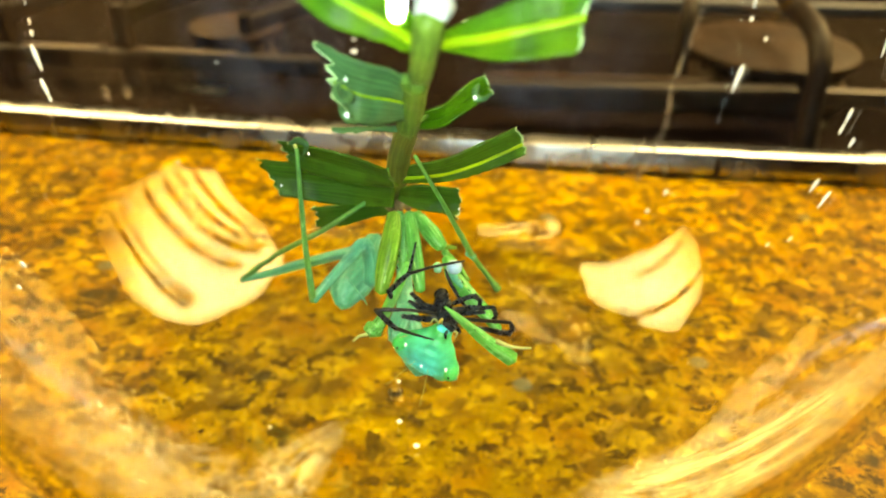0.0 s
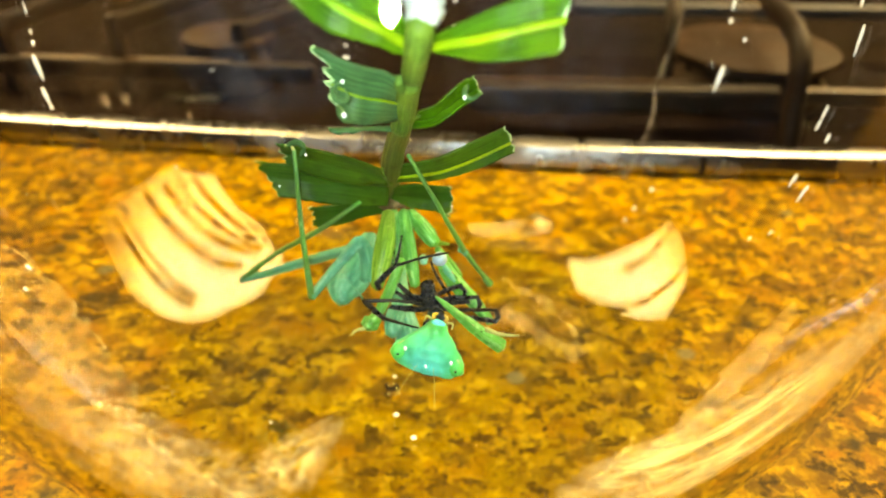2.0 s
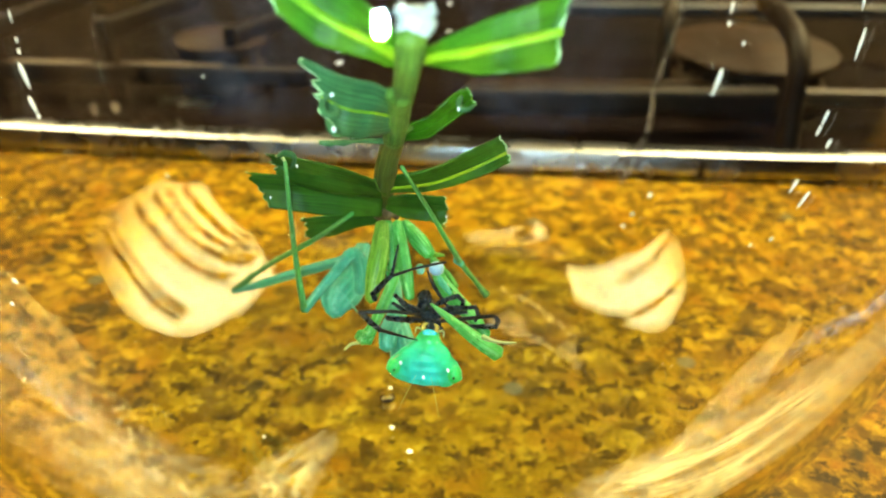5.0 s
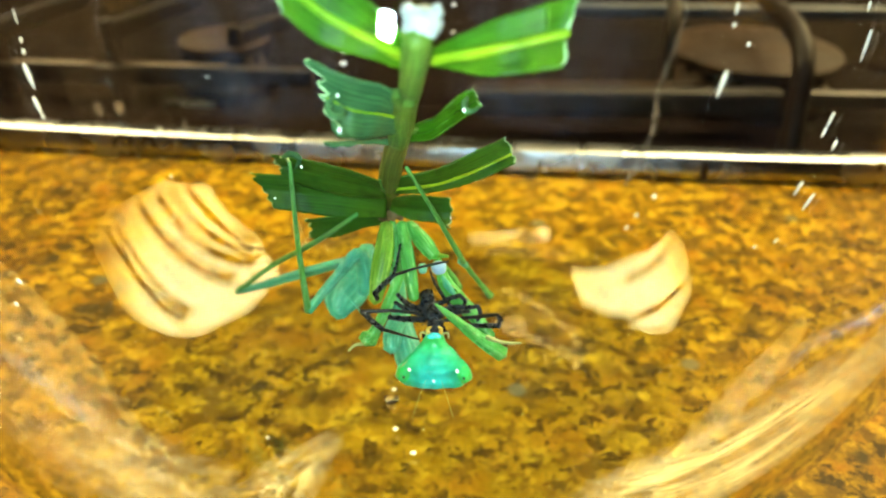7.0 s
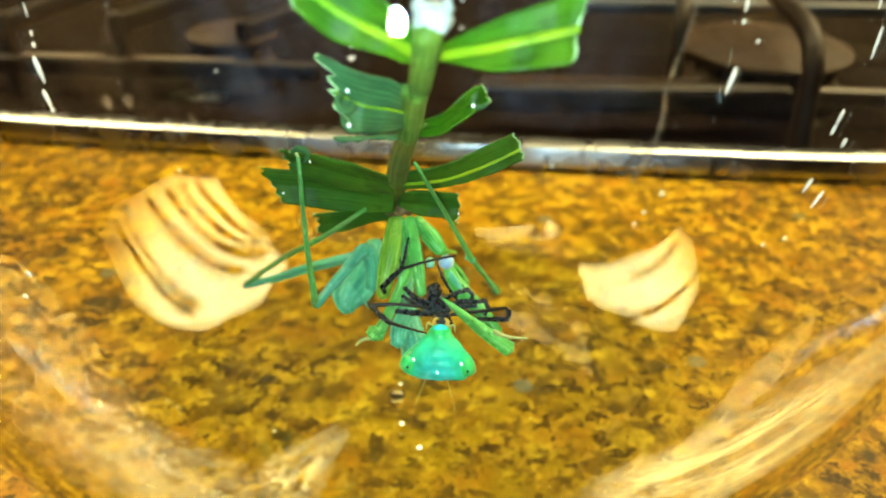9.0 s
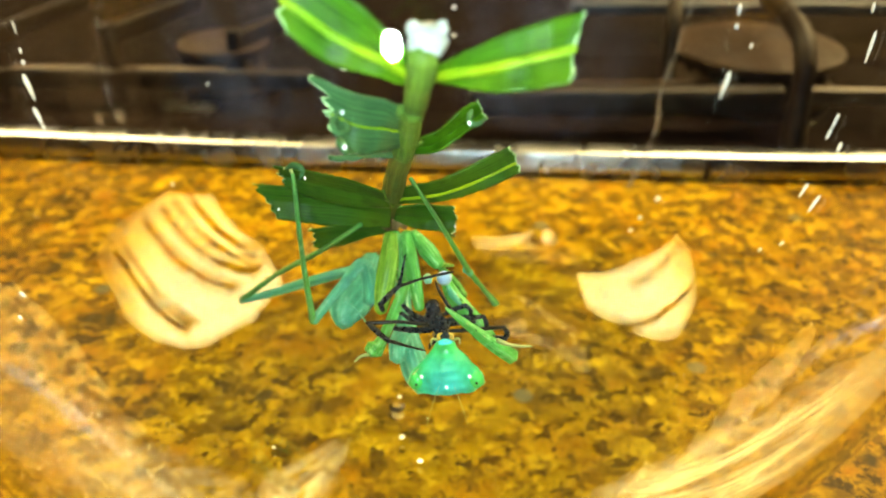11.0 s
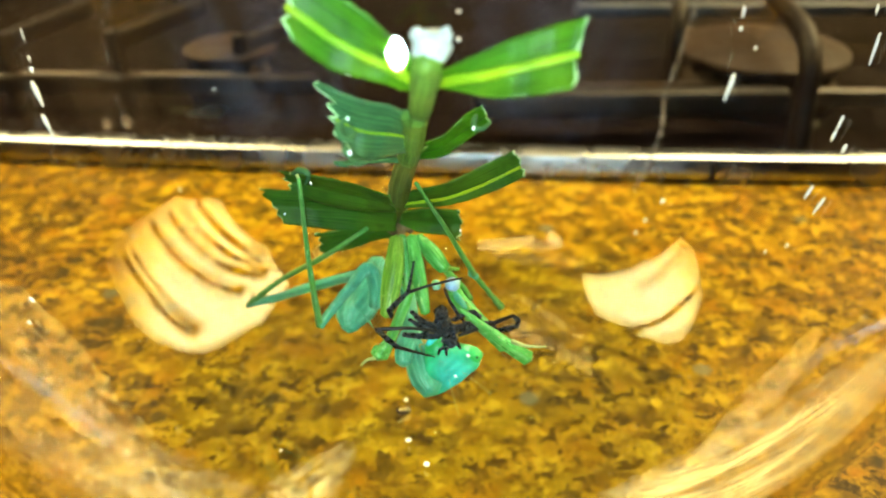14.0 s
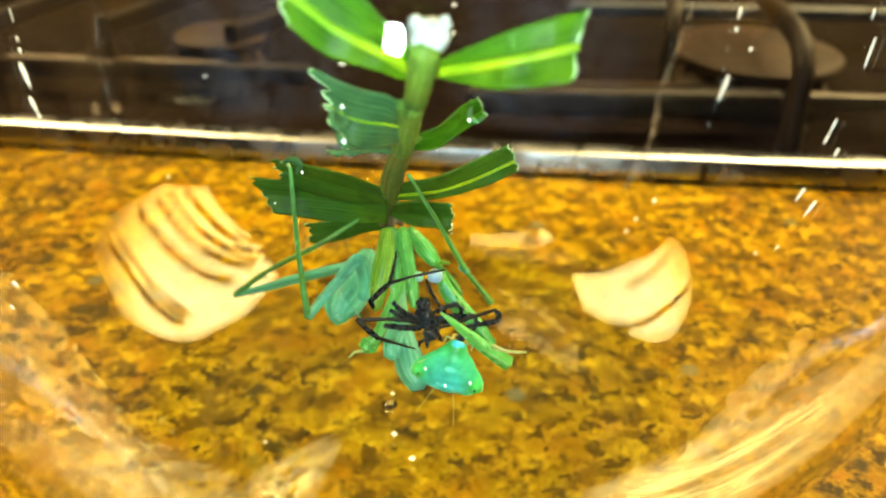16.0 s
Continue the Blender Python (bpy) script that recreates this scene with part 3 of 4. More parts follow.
def wall_line(radius, floor, push):
    """One face of the glass, from the middle of the bottom up to the neck."""
    top, low = radians(54), radians(-25)
    out = []
    for k in range(16):
        r = 0.028 * k / 16
        out.append((r, floor + push * (0.5 + 0.5 * math.cos(math.pi * r / 0.028))))
    end = Vector((radius * math.cos(low), BOWL.z + radius * math.sin(low)))
    heel = Vector((end.x + math.tan(low) * 0.92 * (end.y - floor), floor + 0.001))
    for k in range(73):
        u = k / 72
        p = (1 - u) ** 2 * Vector((0.028, floor)) + 2 * u * (1 - u) * heel + u * u * end
        out.append((p.x, p.y))
    for k in range(1, 45):
        a = low + (top - low) * k / 44
        out.append((radius * math.cos(a), BOWL.z + radius * math.sin(a)))
    return out


def bowl_mesh():
    """A round fish bowl: pushed-up bottom, soft heel, spherical wall, turned-out lip."""
    prof = wall_line(R_OUT, 0.0001, 0.0008)
    r, z = prof[-1]
    prof += [(r + 0.001, z + 0.003), (r + 0.004, z + 0.006), (r + 0.006, z + 0.0075), (r + 0.0055, z + 0.009), (r + 0.003, z + 0.0085)]
    prof += wall_line(R_IN, 0.0018, 0.0010)[::-1]
    bm = lathe(B(), prof, (BOWL.x, BOWL.y), 192)
    bm.verts.ensure_lookup_table()
    outer = set(bm.verts[:len(bm.verts) // 2])
    for v in bm.verts:
        # blown glass: faint ripples round the lower wall
        out = Vector((v.co.x - BOWL.x, v.co.y - BOWL.y, 0))
        r = out.length
        if r > 0.031 and v.co.z < 0.042:
            turn = math.atan2(out.y, out.x)
            fade = min(1.0, (r - 0.031) / 0.012) * min(1.0, (0.042 - v.co.z) / 0.026) ** 2
            face = 3.0 if v in outer else 8.0
            wave = 0.8 * noise.noise(Vector((turn * 6.0, v.co.z * 90.0, face)))
            draw = r + v.co.z + 0.004 * turn
            streak = noise.noise(Vector((turn * 2.6, draw * 330.0, face + 2.0))) + 0.5 * noise.noise(Vector((turn * 4.0, draw * 800.0, face + 5.0)))
            low = min(1.0, max(0.0, (0.030 - v.co.z) / 0.014)) * min(1.0, max(0.0, (-0.004 - out.y) / 0.02))
            v.co += out.normalized() * fade * (0.00006 * wave + 0.00004 * low * streak)
    return bm


bowl = thing("glass_bowl", bowl_mesh(), GLASS, "clear round glass fish bowl standing on the granite", "bowl", smooth=True)
bowl.visible_shadow = False



def on_wall(place, across, along, proud, material, name, label, group):
    """A flattened bead on the inside of the bowl's wall, drawn out down the wall."""
    p = Vector(place)
    inward = (BOWL - p).normalized()
    down = (Vector((0, 0, -1)) - inward * inward.dot(Vector((0, 0, -1)))).normalized()
    side = down.cross(inward)
    bm = B()
    for v in bmesh.ops.create_uvsphere(bm, u_segments=14, v_segments=10, radius=1.0)["verts"]:
        taper = 1.0 - 0.35 * v.co.z
        q = Vector((v.co.x * across * taper, v.co.z * along, v.co.y * proud * taper)) * 0.001
        q.x += 0.00004 * math.sin(q.y * 9000)
        v.co = q
    ob = thing(name, bm, material, label, "drop" if name == "drop_glint" else "spot", "", group, True)
    ob.matrix_world = Matrix.Translation(p) @ Matrix((side, down, inward)).transposed().to_4x4()
    return ob


for place, across, along in (
    ((-0.0654, 0.1174, 0.0510), 0.20, 0.5), ((-0.0653, 0.1170, 0.0493), 0.3, 0.5), ((-0.0650, 0.1160, 0.0457), 0.42, 2.2), ((-0.0643, 0.1148, 0.0413), 0.36, 1.6), ((-0.0638, 0.1146, 0.0395), 0.3, 0.45), ((-0.0655, 0.1178, 0.0545), 0.12, 1.2),
    ((0.0502, 0.1327, 0.0523), 0.34, 1.1), ((0.0501, 0.1323, 0.0496), 0.36, 0.5), ((0.0518, 0.1287, 0.0473), 0.3, 0.45), ((0.0491, 0.1300, 0.0399), 0.46, 2.6), ((0.0599, 0.1091, 0.0585), 0.22, 0.8), ((0.0600, 0.1072, 0.0535), 0.24, 2.4),
    ((0.0581, 0.1076, 0.0422), 0.26, 1.3), ((0.0576, 0.1075, 0.0402), 0.26, 0.9), ((0.0579, 0.1042, 0.0395), 0.3, 0.8), ((0.0549, 0.1053, 0.0319), 0.26, 1.3), ((0.0551, 0.1017, 0.0314), 0.28, 1.6), ((0.0393, 0.1265, 0.0194), 0.35, 0.5),
    # the first four beads of this row only paint lamp glints
    ((-0.0208, 0.1554, 0.0353), 0.75, 0.5), ((-0.0208, 0.1562, 0.0377), 0.5, 0.25), ((0.0021, 0.1603, 0.0462), 0.5, 0.4), ((0.0020, 0.1590, 0.0408), 0.5, 0.4), ((-0.0453, 0.1422, 0.0368), 0.3, 0.25),
    ((0.0363, 0.1258, 0.0158), 0.24, 0.4), ((0.0346, 0.1249, 0.0137), 0.22, 0.4), ((-0.0501, 0.1269, 0.0231), 0.2, 0.35), ((-0.0594, 0.0886, 0.0253), 0.28, 0.6), ((-0.0581, 0.0844, 0.0244), 0.22, 0.4), ((0.0497, 0.1039, 0.0221), 0.15, 0.4), ((0.0516, 0.1014, 0.0247), 0.15, 0.5),
):
    on_wall(place, across, along, across * 0.8, WATER_GLINT, "drop_glint", "whitish water bead and painted glint down the inside of the bowl", "water drops on the glass")
for place, across, along in (((-0.0592, 0.1243, 0.0370), 0.75, 1.3), ((-0.0571, 0.1276, 0.0361), 0.9, 1.2), ((-0.0488, 0.1351, 0.0301), 0.5, 1.0), ((-0.0547, 0.1137, 0.0209), 0.6, 0.5)):
    on_wall(place, across, along, 0.06, FILM, "dried_spot", "greyish dried water spot on the glass", "dried spots on the glass")
# the large bead is water; the small white ones paint reflections
for (x, y), r in (((-0.0080, 0.0898), 0.0012), ((-0.0070, 0.0837), 0.0004), ((-0.0042, 0.0791), 0.00045), ((-0.0077, 0.0921), 0.0003), ((-0.0260, 0.0822), 0.0002), ((0.0006, 0.0961), 0.0003)):
    up = math.hypot(x - BOWL.x, y - BOWL.y)
    z = 0.0018 + (0.0010 * (0.5 + 0.5 * math.cos(math.pi * up / 0.028)) if up < 0.028 else 0.0)
    bm = lathe(B(), [(r * math.cos(a), r * 0.3 * math.sin(a)) for a in (0, 0.3, 0.6, 0.9, 1.2, 1.4)] + [(0, r * 0.3)], (0, 0), 20)
    bmesh.ops.holes_fill(bm, edges=bm.edges[:], sides=40)
    bead = thing("drop_glint", bm, GLASS if r > 0.001 else WATER_GLINT, "small water bead and painted reflection on the floor of the bowl", "drop", "", "water drops on the bowl floor", True)
    bead.matrix_world = pose(x, y, z + 0.00005)


def sheen_veil_mat(most, tone):
    """A film painting sheen and veil on the glass: fine streaks along it, thin and patchy, clear at its edges."""
    m = Mat("streaky_sheen_veil", tone, 0.45)
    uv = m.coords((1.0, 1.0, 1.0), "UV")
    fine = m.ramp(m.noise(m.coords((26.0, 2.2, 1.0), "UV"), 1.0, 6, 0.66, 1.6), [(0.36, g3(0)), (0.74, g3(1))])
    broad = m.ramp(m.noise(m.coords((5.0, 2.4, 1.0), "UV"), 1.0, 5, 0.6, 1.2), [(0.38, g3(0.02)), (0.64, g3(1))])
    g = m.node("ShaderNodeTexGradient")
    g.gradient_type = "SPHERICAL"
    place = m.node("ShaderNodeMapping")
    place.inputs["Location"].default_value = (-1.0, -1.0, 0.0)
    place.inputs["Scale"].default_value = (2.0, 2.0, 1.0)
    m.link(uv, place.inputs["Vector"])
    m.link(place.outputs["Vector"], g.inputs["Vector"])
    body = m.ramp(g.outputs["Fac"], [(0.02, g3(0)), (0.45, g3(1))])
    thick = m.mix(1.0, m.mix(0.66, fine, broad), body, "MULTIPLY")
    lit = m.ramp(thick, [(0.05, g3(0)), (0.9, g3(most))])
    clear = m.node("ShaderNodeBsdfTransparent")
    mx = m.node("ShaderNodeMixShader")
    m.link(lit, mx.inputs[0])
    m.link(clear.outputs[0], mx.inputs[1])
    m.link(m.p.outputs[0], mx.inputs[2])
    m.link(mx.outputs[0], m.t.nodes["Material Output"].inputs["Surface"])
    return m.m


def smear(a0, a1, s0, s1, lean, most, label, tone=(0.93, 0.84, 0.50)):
    """A thin film of painted sheen or veil on the inside of the bowl between two bearings, from s0 to s1 along the
    wall's line; it leans as it rises.
    """
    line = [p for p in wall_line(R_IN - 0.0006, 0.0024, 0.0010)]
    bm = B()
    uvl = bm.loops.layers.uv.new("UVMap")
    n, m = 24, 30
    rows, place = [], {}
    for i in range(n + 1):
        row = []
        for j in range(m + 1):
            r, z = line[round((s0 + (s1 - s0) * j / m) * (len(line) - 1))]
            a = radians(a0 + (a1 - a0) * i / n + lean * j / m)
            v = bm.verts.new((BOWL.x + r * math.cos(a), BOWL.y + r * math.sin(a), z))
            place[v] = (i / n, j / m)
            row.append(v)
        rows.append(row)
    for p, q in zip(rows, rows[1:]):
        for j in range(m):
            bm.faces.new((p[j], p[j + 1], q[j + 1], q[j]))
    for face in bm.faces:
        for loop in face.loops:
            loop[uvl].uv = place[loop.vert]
    return thing("sheen_veil", bm, sheen_veil_mat(most, tone), label, "smear", "", "smears on the glass", True)


# pale films stand in for bright sheen and a reflection low on the glass
smear(-72, -28, 0.20, 0.78, 5, 0.78, "whitish streaky film painting sheen on the lower glass wall")
smear(-154, -104, 0.18, 0.60, -4, 0.32, "thin streaky film painting sheen on the lower glass wall")
smear(-140, -116, 0.07, 0.24, 4, 0.45, "small pale patch painting a reflection on the bowl floor")
# tinted films paint the bluish and brownish veil over the upper glass
HAZE = (0.36, 0.50, 1.0)
smear(98, 142, 0.60, 0.84, 0, 0.055, "faint bluish veil painted on the glass", HAZE)
smear(132, 176, 0.58, 0.80, 0, 0.026, "faint brownish veil painted on the glass", (0.95, 0.60, 0.35))
smear(44, 90, 0.58, 0.80, 0, 0.05, "faint bluish veil painted on the glass", HAZE)
trail = thing("dried_trail", tube(B(), [(44.22, 140.24, 51.00), (42.68, 139.87, 42.92), (40.70, 138.82, 35.71), (40.01, 135.72, 29.61), (38.16, 134.15, 25.09), (34.99, 131.74, 19.11)], [0.35, 0.5, 0.55, 0.6, 0.8, 0.5], 40, 8, 0.12, (0.3, -0.8, 0.3), 0.3), FILM, "brownish dried trail down the glass wall", "trail", smooth=True)

# ---------------------------------------------------------------- the sprig
SUBJECT = pose(0.00000, 0.08119, 0.03567, 58.714, -0.147, 0.089)
plant = tagged(new("plant_sprig"), "cut green plant sprig with trimmed strap leaves, leaning in the bowl", "plant")
plant.matrix_world = SUBJECT

part("stem", tube(B(), [(-1.7, 15.6, 39.0), (-2.2, 14.6, 35.0), (-3.0, 13.2, 29.0), (-4.2, 11.1, 20.0), (-5.8, 9.2, 9.0), (-6.9, 7.4, -2.0), (-8.7, 3.6, -25.0), (-10.0, -1.2, -52.0)], [1.05, 0.98, 0.98, 1.08, 1.28, 1.35, 1.3, 1.2], 40, 14, 1.0, (0, 0, 1), 0.12), STEM, plant, "brownish green stem")


part("sheath", tube(B(), [(-1.8, 15.4, 39.4), (-2.2, 14.2, 36.0), (-2.7, 13.2, 31.5)], [1.12, 1.12, 1.04, 0.98], 14, 14, 1.0, (0, 0, 1), 0.2), SHEATH, plant, "pale green leaf sheath round the stem")
part("sheath", tube(B(), [(-3.0, 13.1, 30.0), (-3.7, 12.0, 24.5), (-4.3, 10.7, 20.0)], [1.0, 1.12, 1.2, 1.1], 14, 14, 1.0, (0, 0, 1), 0.2), SHEATH, plant, "grey green leaf sheath round the stem")


# pale collars where the leaves leave the stem
for pts, r in ((((-3.9, 13.1, 32.0), (-3.8, 12.4, 31.0), (-3.5, 12.0, 28.5)), 0.75), (((-4.1, 11.2, 24.0), (-3.3, 11.0, 23.0), (-2.3, 11.5, 22.0)), 0.55), (((-7.3, 8.1, 6.0), (-6.8, 7.2, 3.0), (-6.6, 6.4, 0.0)), 0.8), (((-2.9, 13.9, 37.5), (-2.4, 13.8, 36.5), (-2.1, 13.7, 35.0)), 0.55)):
    part("leaf_collar", tube(B(), list(pts), [r * 0.3, r * 0.6, r * 0.5, r * 0.2], 14, 12, 0.5, (0, 0, 1), 0.15), SHEATH, plant, "pale yellow green collar at a leaf base")


def pith():
    bm = tube(B(), [(-1.7, 15.5, 39.0), (-1.6, 16.3, 39.0), (-1.4, 17.0, 39.0)], [1.2, 1.45, 1.5], 8, 16, 0.8, (0, 0, 1), 0.3)
    blob(bm, (-2.5, 17.2, 39.4), (0.62, 0.5, 0.5), 12, 20, 0.25)
    blob(bm, (-0.5, 17.2, 39.4), (0.5, 0.72, 0.5), 12, -10, 0.25)
    return bm


part("cut_end", pith(), PITH, plant, "pale torn cut end of the stem")


def leaf(upper, lower, material, fold=0.5, rib=0.5, seed=1, ragged=0.25, label="", rib_r=0.28):
    """A strap leaf between two edges (base to tip), folded along its rib, torn at the tip."""
    n, m = 34, 14
    up, lo = spline(upper, n), spline(lower, n)
    bm = B()
    uvl = bm.loops.layers.uv.new("UVMap")
    rows, place = [], {}
    mid = []
    for i in range(n + 1):
        row = []
        for j in range(m + 1):
            s = j / m
            p = up[i].lerp(lo[i], s)
            ahead = (up[min(i + 1, n)] - up[max(i - 1, 0)]).normalized()
            p.z -= fold * (1 - abs(s - rib) / max(rib, 1 - rib)) - 0.5 * fold
            p.z += 0.12 * math.sin(7 * s + seed) + 0.10 * math.sin(0.58 * i + seed)
            fray = noise.noise(Vector((s * 7.0, seed * 3.1, 0))) + 0.5 * noise.noise(Vector((s * 19.0, seed * 1.7, 2.0)))
            p += ahead * ragged * fray * 3.0 * max(0.0, (i - n + 8) / 8) ** 1.5
            if j in (0, m):
                p.y += (0.14 * noise.noise(Vector((i * 0.7, seed, j))) + 0.12 * noise.noise(Vector((i * 2.3, seed + 4.0, j)))) * min(1.0, i / 6)
            v = bm.verts.new(p * 0.001)
            place[v] = (i / n, s)
            row.append(v)
        mid.append(up[i].lerp(lo[i], rib) + Vector((0, 0, -fold * 0.5 + 0.12 * math.sin(7 * rib + seed) + 0.1 * math.sin(0.58 * i + seed) + 0.2)))
        rows.append(row)
    for a, b in zip(rows, rows[1:]):
        for j in range(m):
            bm.faces.new((a[j], a[j + 1], b[j + 1], b[j]))
    for face in bm.faces:
        for loop in face.loops:
            loop[uvl].uv = place[loop.vert]
    torn = [v.co * 1000 for v in rows[-1]]
    bmesh.ops.recalc_face_normals(bm, faces=bm.faces)
    bmesh.ops.solidify(bm, geom=bm.faces[:], thickness=0.00022)
    ob = part("leaf", bm, material, plant, label)
    part("torn_edge", tube(B(), torn, [0.10, 0.04, 0.12, 0.06, 0.11, 0.04], 24, 6, 1.0, (0, 0, 1), 0.08), EDGE, ob, "pale torn edge")
    if rib_r:
        part("midrib", tube(B(), mid[:-2:5] + [mid[-1]], [rib_r * 1.3, rib_r, rib_r * 0.8], 20, 8, 0.5), RIB, ob, "pale yellow green midrib")
    return ob


leaf([(-2.9, 15.8, 37.5), (-4.6, 17.3, 38.5), (-7.0, 19.3, 39.5), (-12.2, 22.4, 41.0)], [(-2.7, 13.8, 35.0), (-5.7, 14.4, 37.0), (-8.9, 15.1, 38.0), (-11.5, 16.9, 40.0)], LEAF, 0.9, 0.58, 3, 0.25, "bright green trimmed leaf", 0.36)
leaf([(-0.9, 14.9, 37.0), (2.7, 16.2, 39.0), (6.3, 17.2, 40.0), (9.4, 18.0, 40.0)], [(-1.0, 14.2, 36.0), (2.8, 12.9, 38.0), (5.8, 12.8, 39.0), (8.5, 13.1, 40.0)], LEAF, 0.9, 0.5, 5, 0.15, "bright green trimmed leaf", 0.4)
leaf([(-3.5, 12.9, 29.0), (-5.2, 13.8, 30.0), (-7.7, 14.2, 31.0), (-10.7, 15.5, 31.0)], [(-4.1, 10.8, 23.0), (-6.3, 9.9, 26.0), (-7.8, 9.6, 28.0), (-9.0, 10.2, 29.0)], LEAF_GREY, 0.5, 0.5, 8, 0.55, "torn grey green leaf", 0.12)
leaf([(-5.2, 10.8, 20.0), (-7.0, 10.6, 21.0), (-9.4, 10.3, 22.0), (-11.1, 10.2, 22.0)], [(-5.2, 10.2, 20.0), (-7.0, 10.2, 21.0), (-8.8, 9.8, 22.0), (-10.4, 9.8, 22.0)], LEAF_GREY, 0.3, 0.5, 9, 0.3, "thin torn leaf strip", 0)
leaf([(-3.1, 11.9, 21.0), (-0.8, 12.6, 22.0), (1.3, 14.3, 23.0), (2.8, 14.8, 24.0)], [(-3.5, 10.5, 19.0), (-1.0, 10.5, 21.0), (1.1, 11.7, 22.0), (3.6, 13.3, 23.0)], LEAF, 1.4, 0.5, 11, 0.16, "green leaf with a curled torn tip", 0.18)
leaf([(-5.3, 8.3, 5.0), (-0.9, 9.1, 6.0), (3.1, 10.8, 7.0), (7.1, 12.8, 7.0)], [(-6.0, 6.7, 1.0), (-0.9, 6.8, 3.0), (3.7, 7.9, 5.0), (8.3, 9.8, 7.0)], LEAF_DARK, 0.9, 0.62, 13, 0.2, "dark green trimmed leaf", 0.22)
leaf([(-7.0, 7.9, 5.0), (-11.8, 9.7, 3.0), (-16.4, 10.8, 2.0), (-21.0, 11.6, 1.0)], [(-7.0, 6.4, 0.0), (-12.3, 6.8, -1.0), (-17.1, 7.9, -2.0), (-20.1, 9.3, -1.0)], LEAF_DARK, 0.8, 0.4, 15, 0.35, "dark green trimmed leaf", 0)
leaf([(-6.9, 7.1, 0.0), (-12.4, 8.8, -2.0), (-18.3, 9.3, -3.0), (-24.4, 9.7, -3.0)], [(-7.3, 4.1, -4.0), (-12.8, 4.1, -5.0), (-17.6, 4.6, -5.0), (-21.8, 5.2, -4.0)], LEAF_DARK, 0.9, 0.45, 17, 0.35, "broad dark green trimmed leaf", 0)
leaf([(-6.4, 6.5, -2.0), (-3.9, 6.9, -3.0), (-1.4, 6.8, -4.0), (0.9, 6.7, -5.0)], [(-6.9, 5.1, -5.0), (-4.4, 3.9, -6.0), (-1.8, 3.5, -6.0), (1.1, 2.8, -6.0)], LEAF_DARK, 0.6, 0.5, 19, 0.3, "short dark leaf", 0)
leaf([(-7.5, 5.3, -7.0), (-10.9, 5.1, -8.0), (-14.9, 4.5, -9.0), (-18.1, 4.1, -9.0)], [(-8.0, 3.5, -10.0), (-11.2, 2.9, -11.0), (-14.4, 1.8, -11.0), (-17.8, 1.3, -11.0)], LEAF_DARK, 0.6, 0.5, 23, 0.35, "short dark leaf", 0)

part("withered_base", tube(B(), [(-8.6, 5.1, -6.0), (-7.7, 4.2, -8.0), (-6.3, 4.7, -7.0), (-5.5, 4.0, -8.0)], [0.5, 0.9, 0.8, 0.4], 14, 8, 0.6, (0, 0, 1), 0.4), WITHER, plant, "brown withered leaf base")
# rolled scraps at the torn leaf tips
for pts, r in ((((-8.7, 12.7, 32.0), (-9.4, 11.8, 32.4), (-8.9, 10.8, 32.6), (-8.1, 11.1, 32.2), (-8.4, 12.0, 32.0)), 0.28), (((-9.1, 10.6, 31.5), (-8.6, 9.6, 31.8), (-7.9, 9.2, 31.4)), 0.3),
               (((2.2, 14.0, 24.5), (1.9, 12.9, 25.0), (2.7, 12.6, 25.0), (3.5, 13.2, 24.5)), 0.3), (((-19.1, 10.9, 3.5), (-18.1, 11.3, 4.0), (-17.0, 10.7, 4.0), (-17.5, 9.6, 3.6)), 0.4)):
    part("rolled_scrap", tube(B(), list(pts), [r * 0.6, r, r * 0.8, r * 0.4], 16, 8, 0.6, (0, 0, 1), 0.12), LEAF_GREY, plant, "curled torn scrap of leaf")
# white beads paint the highlights on torn leaf edges
for at, r in (((-8.5, 12.4, 33.0), 0.24), ((-8.4, 9.7, 32.6), 0.26), ((1.9, 12.6, 25.4), 0.24), ((-16.7, 9.7, 4.4), 0.26), ((-21.2, 6.4, -2.0), 0.22), ((1.0, 4.0, -4.5), 0.2)):
    part("bead", blob(B(), at, (r * 0.55, r * 0.8, r * 0.6), 10, 0, 0.08), WATER_GLINT, plant, "tiny white bead painting a highlight on the leaf")

# ---------------------------------------------------------------- the mantis
mantis = tagged(new("praying_mantis"), "green praying mantis hanging head down from the sprig, eating", "mantis")
mantis.matrix_world = SUBJECT


def limb(name, pts, radii, material, parent=None, flat=0.75, n=12, label="", facing=(0, 0, 1), ridge=0.0):
    ob = part(name, tube(B(), pts, radii, n, 24, flat, facing, 0.06, False, 0.10), material, parent or mantis, label)
    if ridge:
        mid = sum(radii) / len(radii)
        line = [p + Vector((ridge * mid, 0, flat * mid * 0.95)) for p in spline(pts, 8)[1:-1]]
        part("ridge", tube(B(), line, [0.1, 0.2, 0.1], 12, 6, 0.6), SKIN_LIGHT, ob if parent is None else mantis)
    return ob


# body behind the legs
limb("prothorax", [(-6.3, -2.2, -9.0), (-5.9, -6.7, -7.0), (-5.1, -10.8, -3.0), (-4.0, -14.2, -2.0), (-2.8, -16.0, -0.5)], [0.9, 1.0, 1.45, 1.75, 1.3], SKIN_PALE, None, 0.8, 16, "pale green prothorax")
limb("abdomen", [(-10.3, 0.1, -13.0), (-11.9, -3.8, -11.0), (-13.6, -6.8, -9.0), (-14.1, -9.0, -8.0)], [1.2, 2.3, 2.4, 1.0], SKIN_PALE, None, 0.7, 18, "translucent bluish green abdomen")
